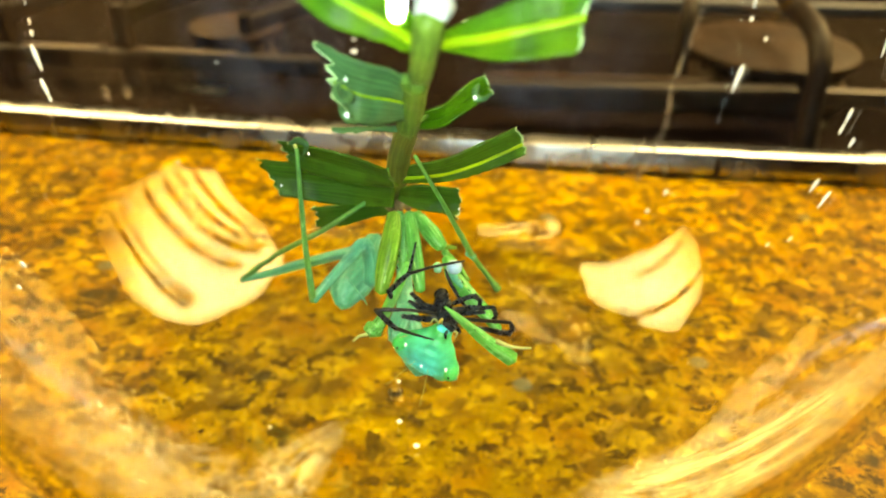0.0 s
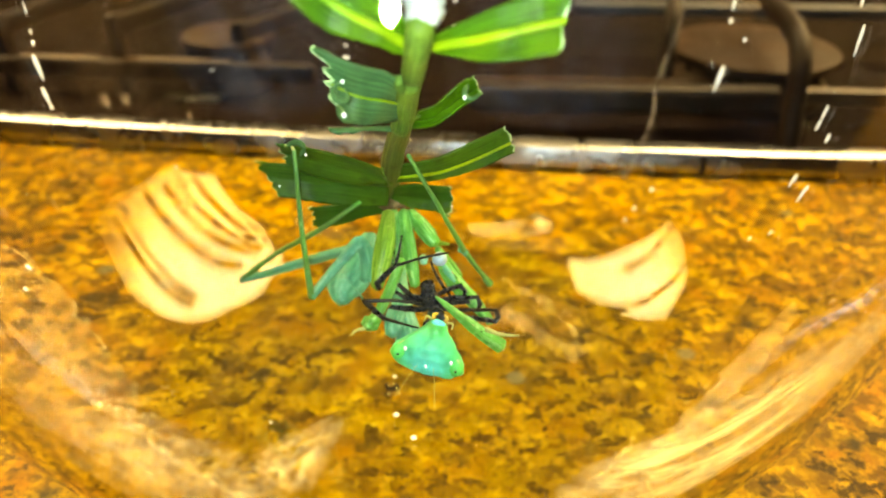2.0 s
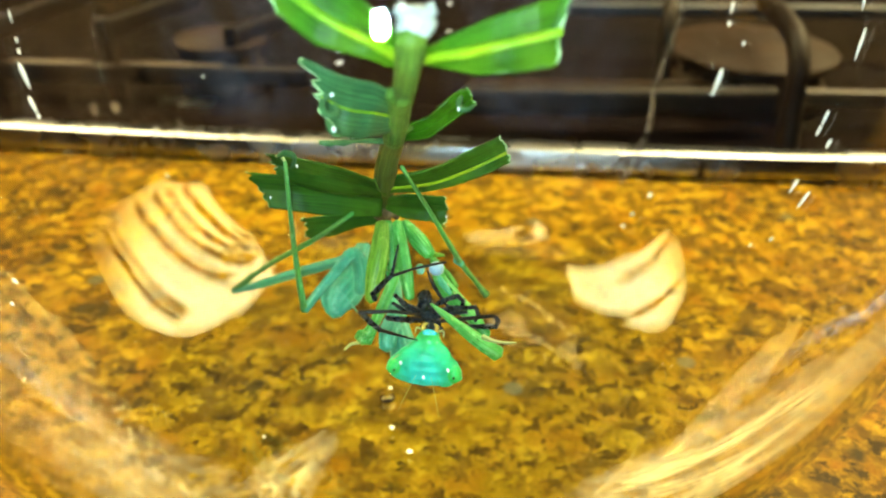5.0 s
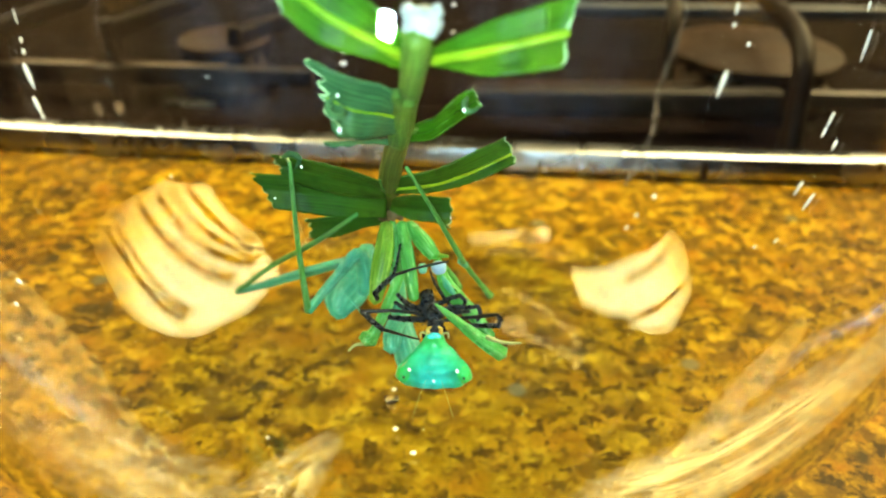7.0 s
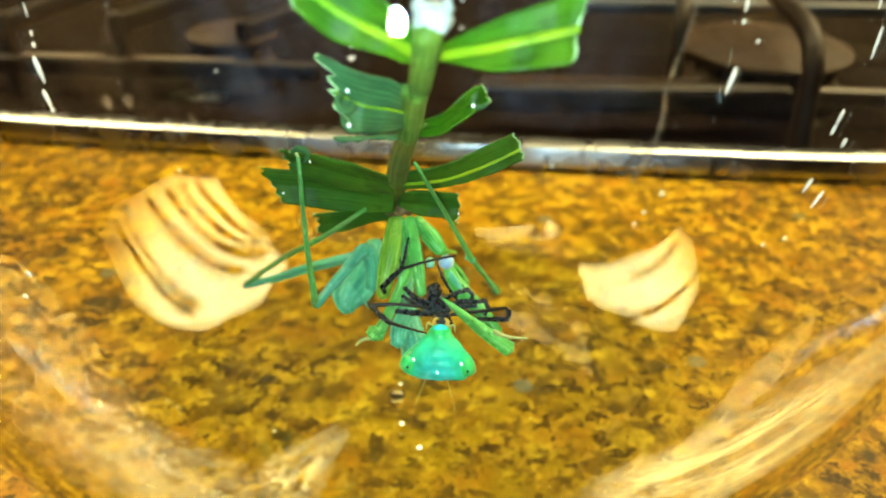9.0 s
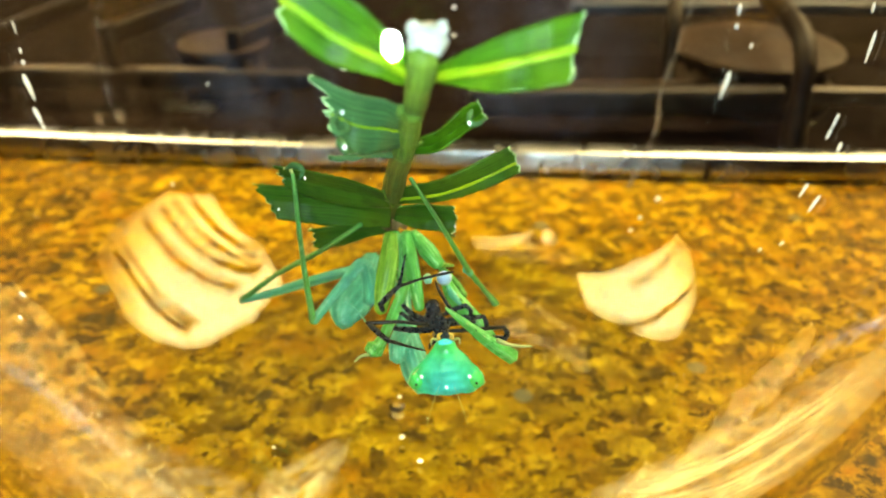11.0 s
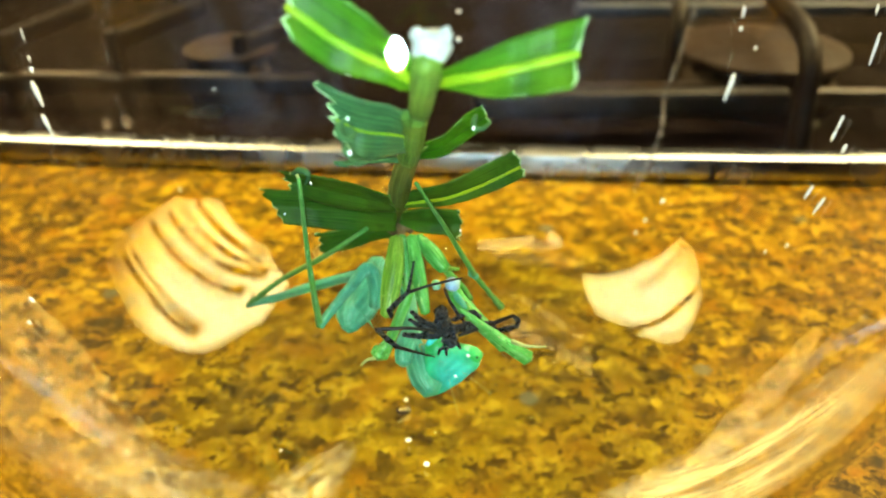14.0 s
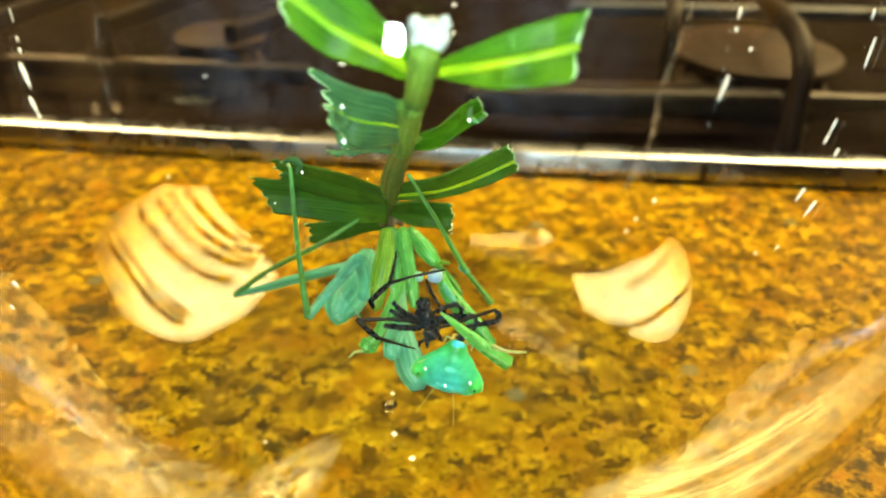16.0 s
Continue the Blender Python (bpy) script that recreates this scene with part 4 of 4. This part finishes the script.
limb("wing_edge", [(-13.6, -5.1, -6.0), (-12.3, -6.4, -5.5), (-11.2, -7.7, -5.5), (-10.7, -8.6, -6.0)], [0.05, 0.10, 0.12, 0.05], SKIN_PALE, None, 0.6, 14, "pale rim of the folded wing")
# walking legs
leg = limb("hind_leg", [(-10.5, -6.0, -8.0), (-10.4, -2.9, -7.0), (-11.2, -0.7, -5.0), (-13.4, -3.2, -4.0), (-15.6, -5.8, -4.0), (-17.2, -8.0, -3.0)], [0.85, 0.95, 0.8, 0.62, 0.55, 0.5], SKIN_PALE, None, 0.8, 24, "pale green hind leg")
limb("tibia", [(-17.2, -8.1, -3.0), (-18.0, -0.6, -1.0), (-18.3, 5.6, 1.0), (-18.4, 10.4, 3.0)], [0.42, 0.31, 0.26, 0.24], SKIN_DULL, leg)
limb("tarsus", [(-18.4, 10.4, 3.0), (-18.9, 11.0, 3.0), (-19.5, 11.0, 3.0)], [0.2, 0.2, 0.12], CLAW, leg)
leg = limb("middle_leg", [(-13.4, -1.8, -11.0), (-20.1, -3.5, -17.0), (-27.1, -5.5, -22.0), (-32.4, -6.9, -25.0)], [0.62, 0.66, 0.55, 0.45], SKIN_PALE, None, 0.8, 14, "bluish green middle leg")
limb("tibia", [(-32.4, -6.9, -25.0), (-25.5, -2.6, -19.0), (-17.5, 1.0, -11.0), (-10.9, 4.4, -2.5)], [0.42, 0.36, 0.32, 0.26], SKIN_DULL, leg)
leg = limb("middle_leg", [(2.5, -1.5, -6.5), (3.9, -3.3, -8.0), (5.3, -5.0, -9.0), (6.6, -6.6, -10.0)], [0.30, 0.30, 0.30, 0.46], SKIN_DULL, None, 0.8, 12, "green middle leg")
limb("tibia", [(2.8, -1.9, -6.0), (0.4, 2.1, -2.0), (-2.1, 6.1, 4.0), (-4.1, 9.1, 10.0)], [0.34, 0.28, 0.24, 0.2], SKIN_DULL, leg)
limb("knee", [(2.2, -1.5, -6.5), (3.1, -2.2, -6.5)], [0.42, 0.40], SKIN_PALE, leg)
limb("hind_leg", [(-0.9, -1.5, -11.0), (1.3, -4.0, -12.0), (2.4, -5.6, -12.0)], [0.45, 0.45, 0.4], SKIN, None, 0.8, 14, "green hind leg")
# raptorial forelegs, folded in front
arm = limb("foreleg", [(-7.2, 3.2, -3.0), (-7.4, 0.1, -2.0), (-8.0, -3.5, -1.5), (-8.5, -6.6, -1.0)], [0.75, 1.12, 1.12, 0.7], SKIN_OLIVE, None, 0.6, 16, "olive green folded foreleg", (0, 0, 1), 0.25)
limb("coxa", [(-6.7, 3.3, -3.5), (-6.1, 0.1, -3.5), (-5.9, -3.6, -3.5)], [0.6, 0.65, 0.6], SKIN, arm)
limb("tibia", [(-5.2, -3.0, 0.0), (-6.5, -6.2, 0.5), (-7.9, -9.3, 1.0), (-9.1, -11.4, 1.0)], [0.5, 0.62, 0.62, 0.85], SKIN, arm, 0.7)
limb("femur_tip", [(-8.9, -10.5, 1.0), (-9.3, -11.4, 1.0)], [1.0, 1.05], SKIN, arm)
limb("tarsus", [(-9.8, -11.6, 1.0), (-10.8, -11.8, 1.4), (-11.5, -12.4, 1.6)], [0.22, 0.15, 0.09], CLAW, arm)
arm = limb("foreleg", [(-5.3, 3.3, -3.0), (-4.7, 0.1, -2.0), (-4.1, -3.5, -1.5), (-3.6, -6.3, -1.0)], [0.65, 0.82, 0.82, 0.55], SKIN, None, 0.6, 16, "green folded foreleg", (0, 0, 1), -0.2)
limb("coxa", [(-4.4, 3.3, -3.0), (-3.4, 2.0, -2.6), (-2.2, 0.5, -2.2), (-1.1, -0.9, -2.0)], [0.5, 0.85, 1.0, 0.75], SKIN, arm, 0.7, 18)
limb("trochanter", [(-1.6, -0.9, -2.2), (-0.4, -0.85, -2.4), (0.7, -1.0, -2.7)], [0.36, 0.28, 0.16], SKIN_OLIVE, arm, 0.7, 10)
limb("femur", [(-0.5, -2.2, -2.0), (0.4, -4.4, -1.2), (2.0, -6.4, -0.4), (4.0, -8.4, 0.2), (6.0, -10.8, 0.8)], [0.55, 0.85, 0.95, 0.8, 0.5], SKIN, arm, 0.6, 18)
# pale piece that paints the sheen on the femur
limb("femur_sheen", [(-0.1, -3.4, -1.0), (0.6, -4.6, -0.5), (1.5, -5.7, 0.0)], [0.2, 0.42, 0.2], SKIN_PALE, arm, 0.5, 10)
claw_arm = limb("tibia", [(-0.9, -6.5, 4.0), (1.1, -8.1, 4.0), (4.1, -10.5, 3.5), (7.2, -12.7, 3.0)], [0.13, 0.42, 0.72, 0.86], SKIN, mantis, 0.6, 16, "green grasping foreleg")
limb("tarsus", [(5.2, -10.4, 4.0), (6.8, -11.0, 4.0), (9.2, -11.2, 4.0)], [0.30, 0.2, 0.10], CLAW, claw_arm)
limb("coxa", [(-5.5, -8.6, -3.0), (-6.2, -10.5, -1.0), (-6.4, -12.5, 0.0)], [1.0, 1.15, 0.9], SKIN_PALE, mantis, 0.7, 12, "bluish green coxa")


def spines(line, count, size, parent):
    pts = spline(line, count)
    for k, p in enumerate(pts[1:-1]):
        part("spine", tube(B(), [p, p + Vector((0.25, -0.35, 0.5)) * size], [0.1 * size, 0.02], 3, 5), PUPIL if k % 2 else CLAW, parent)


spines([(-6.2, -0.6, -1.0), (-6.6, -4.1, 0.0)], 5, 0.9, arm)
spines([(0.7, -4.0, -0.2), (3.4, -7.4, 0.9)], 7, 1.0, arm)
spines([(0.6, -7.5, 4.3), (5.6, -11.4, 3.7)], 5, 0.6, claw_arm)
head = None


def mantis_head():
    """Triangular face seen from above: narrow at the mouth, wide at the eyes, in its own space."""
    bm = B()
    n, seg = 40, 40
    half = spread([1.05, 1.5, 2.35, 3.2, 3.95, 4.5, 4.5, 3.3], n)
    deep = spread([1.0, 1.35, 1.6, 1.75, 1.8, 1.7, 1.35, 0.75], n)
    rings = []
    for i in range(n + 1):
        ring = []
        for k in range(seg):
            c, d = math.cos(2 * math.pi * k / seg), math.sin(2 * math.pi * k / seg)
            q = Vector((half[i] * c, -6.1 * i / n - 0.25 * (1 - c * c) * (i / n) ** 4, deep[i] * d * (1 - 0.3 * c * c)))
            q += 0.14 * noise.noise_vector(q * 1.1)
            if d > 0:
                # shallow folds across the forehead, a dip between crown and eyes
                q.z += 0.07 * math.sin(q.y * 5.2) * max(0.0, 1 - abs(c) * 1.6) - 0.30 * math.exp(-((abs(c) - 0.58) / 0.16) ** 2) * (i / n)
            ring.append(bm.verts.new(q * 0.001))
        rings.append(ring)
    for a, b in zip(rings, rings[1:]):
        for k in range(seg):
            bm.faces.new((a[k], a[(k + 1) % seg], b[(k + 1) % seg], b[k]))
    bm.faces.new(rings[0])
    bm.faces.new(rings[-1])
    return bm


head = part("head", mantis_head(), HEADM, mantis, "bright bluish green triangular head")
for side in (-1, 1):
    eye = part("eye", blob(B(), (side * 3.42, -4.55, 0.05), (0.98, 1.25, 1.08), 20, side * 26), EYEM, head, "smooth green compound eye")
    part("pupil", blob(B(), (side * 3.55, -4.95, 1.05), (0.15, 0.2, 0.1), 8, side * 20), PUPIL, eye)
    part("antenna", tube(B(), [(side * 0.9, -5.2, 1.3), (side * 1.6, -7.0, 2.0), (side * 2.4, -9.5, 2.2)], [0.035, 0.02, 0.01], 8, 5), CLAW, head)
part("cheek_rim", tube(B(), [(-1.3, -1.2, 0.5), (-2.6, -2.6, 0.6), (-4.0, -3.9, 0.5)], [0.10, 0.14, 0.08], 12, 6), CLAW, head, "tan rim along the cheek")
part("labrum", blob(B(), (0, -0.25, 0.3), (0.95, 0.62, 0.82), 16), LIP, head, "bluish labrum")
for k, side in enumerate((-1, 1)):
    part("mandible", tube(B(), [(side * 0.7, 0.2, 0.1), (side * 0.8, 0.7, 0.1), (side * 0.3, 1.0, 0.1)], [0.26, 0.22, 0.1], 6, 6), MOUTH, head, "yellow mandible")
    part("palp", tube(B(), [(side * 0.9, 0.1, 0.0), (side * 1.6, 0.3, 0.2), (side * 1.7, -0.4, 0.4)], [0.15, 0.12, 0.07], 6, 5), CLAW, head)
# pale spots painted where the torch glints on the head
for x, y, z in ((-2.9, -4.0, 1.25), (2.75, -4.1, 1.25), (0.0, -5.3, 1.25)):
    part("head_glint", blob(B(), (x, y, z), (0.19, 0.27, 0.14), 10, 25), GLINT_SPOT, head, "small pale spot painting a torch glint")

# ---------------------------------------------------------------- the spider in its grip
spider = tagged(new("black_spider"), "glossy black spider held and eaten by the mantis", "spider")
spider.matrix_world = SUBJECT
def spider_body():
    """A knobbly waisted body: front shield with a raised head, then a shrunken hind part."""
    bm = B()
    for at, radii, turn in (((-1.86, -6.19, 1.6), (0.85, 0.95, 0.85), 15), ((-1.51, -7.53, 2.0), (1.12, 1.15, 1.0), 0), ((-0.95, -9.00, 2.4), (0.95, 1.05, 0.9), -10), ((-2.40, -6.86, 1.8), (0.5, 0.6, 0.6), 40), ((-0.48, -7.86, 2.2), (0.55, 0.7, 0.6), -30)):
        blob(bm, at, radii, 20, turn, 0.34)
    return bm


part("cephalothorax", spider_body(), BLACK, spider, "glossy pitted black front body")
for k in range(14):
    a = 2.4 * k
    p = Vector((-1.5 + 0.9 * math.cos(a), -7.4 - 0.11 * k + 0.7 * math.sin(a), 2.6))
    part("bristle", tube(B(), [p, p + Vector((0.35 * math.cos(a), 0.35 * math.sin(a), 0.55))], [0.07, 0.02], 2, 4), BLACK, spider)
part("abdomen", blob(B(), (-1.93, -5.59, 1.2), (0.8, 0.7, 0.7), 18, 20, 0.3), BLACK, spider, "shrunken black abdomen")


def spider_leg(segments, label="", hairs=0):
    """A jointed leg: each segment is a straight tapered rod (from, to, thickness at either end, dull), knobbed at its joint."""
    top = None
    for a, b, r0, r1, skin in segments:
        r0, r1 = r0 * 0.82, r1 * 0.82
        mid = Vector(a).lerp(Vector(b), 0.45)
        bm = tube(B(), [a, mid, b], [r0 * 0.9, (r0 + r1) * 0.55, r1], 8, 10, 0.9, (0, 0, 1), 0.04)
        blob(bm, b, (r1 * 1.15, r1 * 1.15, r1 * 1.05), 10, 0, 0.05)
        rod = part("leg" if top is None else "leg_segment", bm, skin, top or spider, label if top is None else "")
        top = top or rod
        for k in range(hairs):
            p = Vector(a).lerp(Vector(b), (k + 0.5) / hairs)
            out = Vector((0.35 * (-1) ** k, 0.2, 0.1))
            part("bristle", tube(B(), [p, p + out], [0.05, 0.02], 2, 4), BLACK, rod)
    return top


def rods(pts, radii, skin=None):
    """Segments through pts, with the thickness at each point."""
    return [(a, b, r0, r1, skin or BLACK) for a, b, r0, r1 in zip(pts, pts[1:], radii, radii[1:])]


part("leg_stump", tube(B(), [(0.0, -0.15, 0.2), (0.05, 0.75, 0.1), (-0.25, 1.5, -0.1)], [0.36, 0.42, 0.26], 10, 10, 1.0, (0, 0, 1), 0.06), BLACK, head, "black bitten leg held in the jaws")
spider_leg(rods(((-2.46, -7.52, 2.2), (-4.09, -6.82, 2.4), (-5.47, -5.54, 2.2)), (0.52, 0.46, 0.30)), "thick glossy upper leg")
spider_leg(rods(((-2.60, -7.88, 2.0), (-4.25, -7.40, 2.0), (-5.78, -6.53, 1.6)), (0.42, 0.40, 0.26)))
spider_leg(rods(((-2.19, -8.56, 2.0), (-4.65, -8.47, 2.2), (-6.42, -8.27, 2.2)), (0.42, 0.44, 0.34)), "short thick black leg")
long_leg = spider_leg(rods(((-2.32, -7.77, 2.4), (-6.03, -7.38, 3.0), (-9.67, -7.44, 3.2)), (0.22, 0.26, 0.30), LEGM) + rods(((-9.67, -7.44, 3.2), (-8.36, -8.70, 3.4), (-7.20, -9.56, 3.6)), (0.36, 0.42, 0.34)) + rods(((-7.20, -9.56, 3.6), (-5.08, -10.10, 4.2), (-2.78, -10.60, 5.0)), (0.30, 0.20, 0.10), LEGM), "long thin folded leg")
spider_leg(rods(((-8.03, -6.23, 1.0), (-8.29, -5.39, 1.2), (-7.12, -4.18, 2.0), (-5.93, -3.14, 2.4)), (0.34, 0.40, 0.40, 0.32)) + rods(((-5.93, -3.14, 2.4), (-3.33, -2.31, 2.8), (-0.54, -1.69, 3.0), (0.61, -1.49, 3.0)), (0.26, 0.20, 0.18, 0.12), LEGM), "long bent leg held out past the prey's back")
spider_leg(rods(((-5.93, -3.20, 2.4), (-5.52, -1.30, 2.4), (-5.13, 0.62, 2.2)), (0.28, 0.18, 0.10)), "", 4)
spider_leg(rods(((-1.63, -2.51, 3.0), (-0.88, -4.28, 2.8), (0.14, -5.93, 2.4), (1.16, -7.26, 2.0)), (0.12, 0.22, 0.24, 0.20)), "thin raised leg", 2)
spider_leg(rods(((-0.55, -6.64, 2.0), (0.89, -5.96, 2.0), (2.06, -5.63, 1.8), (2.75, -6.26, 1.6), (2.54, -7.02, 1.6), (1.10, -6.93, 1.8)), (0.34, 0.36, 0.32, 0.30, 0.26, 0.2)), "leg folded into a loop")
knuckle_leg = spider_leg(rods(((-0.41, -7.33, 2.0), (1.51, -7.21, 1.8), (4.27, -7.02, 1.5), (4.62, -8.00, 1.4), (4.21, -8.69, 1.3)), (0.34, 0.32, 0.30, 0.34, 0.26)))
rod_leg = spider_leg(rods(((-0.41, -8.68, 2.2), (2.88, -8.37, 1.8), (6.63, -8.01, 1.2)), (0.24, 0.30, 0.26), LEGM) + rods(((6.63, -8.01, 1.2), (7.12, -8.78, 1.1), (6.78, -9.40, 1.1)), (0.28, 0.36, 0.36)) + rods(((6.78, -9.40, 1.1), (5.04, -9.38, 1.3), (3.16, -9.28, 1.6)), (0.38, 0.40, 0.30)), "glossy black leg folded back on itself")
spider_leg(rods(((-0.07, -7.93, 1.4), (1.66, -7.74, 1.2), (3.18, -7.67, 1.2)), (0.36, 0.36, 0.24)))
spider_leg(rods(((-0.61, -9.12, 2.2), (0.05, -9.52, 2.2), (0.32, -10.05, 2.2)), (0.30, 0.28, 0.18)))
for pts in ((((-1.63, -9.78, 2.8), (-2.17, -10.09, 3.0), (-2.37, -10.64, 3.0))), (((-1.22, -9.82, 3.0), (-1.42, -10.21, 3.2), (-1.35, -10.75, 3.2)))):
    part("palp", tube(B(), list(pts), [0.24, 0.2, 0.12], 8, 8, 1.0, (0, 0, 1), 0.06), BLACK, spider, "short black palp")
part("wrapped_morsel", blob(B(), (-0.5, -2.3, 1.0), (0.98, 0.9, 0.8), 18, 0, 0.1), PEARL, spider, "milky white morsel")
part("wrapped_morsel", blob(B(), (-2.5, -2.4, 0.0), (0.6, 0.7, 0.5), 16, 0, 0.12), MORSEL, spider, "pale green translucent morsel")


def shifted(rows):
    """Poses for small shifts, in millimetres."""
    return [(t, pose(x * 0.001, y * 0.001, 0.0)) for t, x, y in rows]


def motions():
    # seconds, place in millimetres, nod, turn, lean in degrees
    walk(head, [(t, pose(x * 0.001, y * 0.001, z * 0.001, a, b, c)) for t, x, y, z, a, b, c in (
        (0, -0.50, -10.40, 2.30, 16, 0, -30.0),
        (0.5, -0.25, -10.50, 2.40, 16, 0, -30.5),
        (1, 0.05, -10.75, 2.40, 12, 0, -30.0),
        (1.5, -0.12, -9.79, 6.93, 0, 0, -22.0),
        (2, -0.50, -10.29, 5.72, 0, 0, -16.8),
        (2.5, -0.81, -10.34, 4.34, 0, 0, -15.0),
        (3, -0.73, -10.29, 4.13, 0, 0, -13.0),
        (3.5, -1.22, -10.27, 4.07, 0, 0, -4.0),
        (4, -0.93, -9.93, 3.91, 0, 0, -9.0),
        (6.5, -1.26, -10.20, 3.49, 0, 0, -3.0),
        (7, -1.01, -10.24, 3.50, 0, 0, -1.0),
        (8, -1.09, -9.63, 3.50, 0, 0, -6.0),
        (9, -1.12, -9.78, 3.67, 0, 0, -3.9),
        (11.5, -0.37, -9.78, 3.10, 0, 0, 1.0),
        (12, -0.72, -9.57, 3.33, 0, 0, 0.4),
        (12.5, -0.48, -10.28, 3.14, 0, 0, 2.7),
        (13, -0.53, -10.44, 1.30, 0, 2, 1.5),
        (13.5, -3.03, -9.84, -1.70, 0, 8, 32.5),
        (14, -2.97, -9.92, -1.94, 0, 8, 32.7),
        (14.5, -2.59, -10.34, -1.48, 0, 8, 32.1),
        (15, -0.32, -10.41, 1.45, 0, 2, 7.6),
        (15.5, 1.85, -10.75, 2.90, 8, 0, -24.7),
        (16, 1.80, -10.32, 2.40, 13, 0, -17.0),
    )])
    held = ((0, 1.0, -0.95), (0.5, 0.7, -0.7), (1, 0.4, -0.95), (1.5, 0.3, -0.8), (2, 0.0, -0.55), (2.5, 0.4, -0.8), (3, 0.2, -1.1), (3.5, 0.3, -1.1), (4, 0.3, -0.55),
            (6.5, 0.05, -0.1), (7, 0, 0), (9, 0, 0.15), (11.5, 0, -0.2), (12.5, 0.05, -0.5), (13.5, 0.0, -0.6), (14, 0.35, -0.4), (15, 0.3, -0.25), (15.5, -0.45, -0.15), (16, -0.6, -0.15))
    walk(spider, [(t, SUBJECT @ m) for t, m in shifted(held)])
    # a folded leg lifts and opens late on
    base = Matrix.Translation((-0.0004, -0.0087, 0.0022))
    walk(rod_leg, [(t, pose(x * 0.001, y * 0.001, 0) @ base @ pose(0, 0, 0, 0, 0, a) @ base.inverted()) for t, x, y, a in (
        (0, -0.3, 0.3, -9), (1.5, -0.2, 0.2, -8), (3, 0, 0, -2), (7, 0, 0, 0), (9, 0.2, 0, 1), (12, 0, 0, -4), (12.6, -0.4, 0.1, -3), (13.2, 0.3, 0.1, 9), (13.6, 0.5, 0.2, 13), (14.5, 0.6, 0.2, 13), (16, 0.4, 0.2, 12))])
    walk(claw_arm, shifted(((0, 0.4, -1.3), (1, -0.4, -1.5), (2, 0.0, -0.9), (3, 0, -0.7), (4, 0, -0.4), (7, 0, 0), (9, 0, 0.1), (11.5, 0.7, 0.8), (12.5, 1.1, 0.7), (13.5, 1.5, 1.0), (14.5, 1.6, 1.0), (15, 1.5, 1.1), (15.5, 0.9, 0.6), (16, 0.5, -0.1))))


motions()
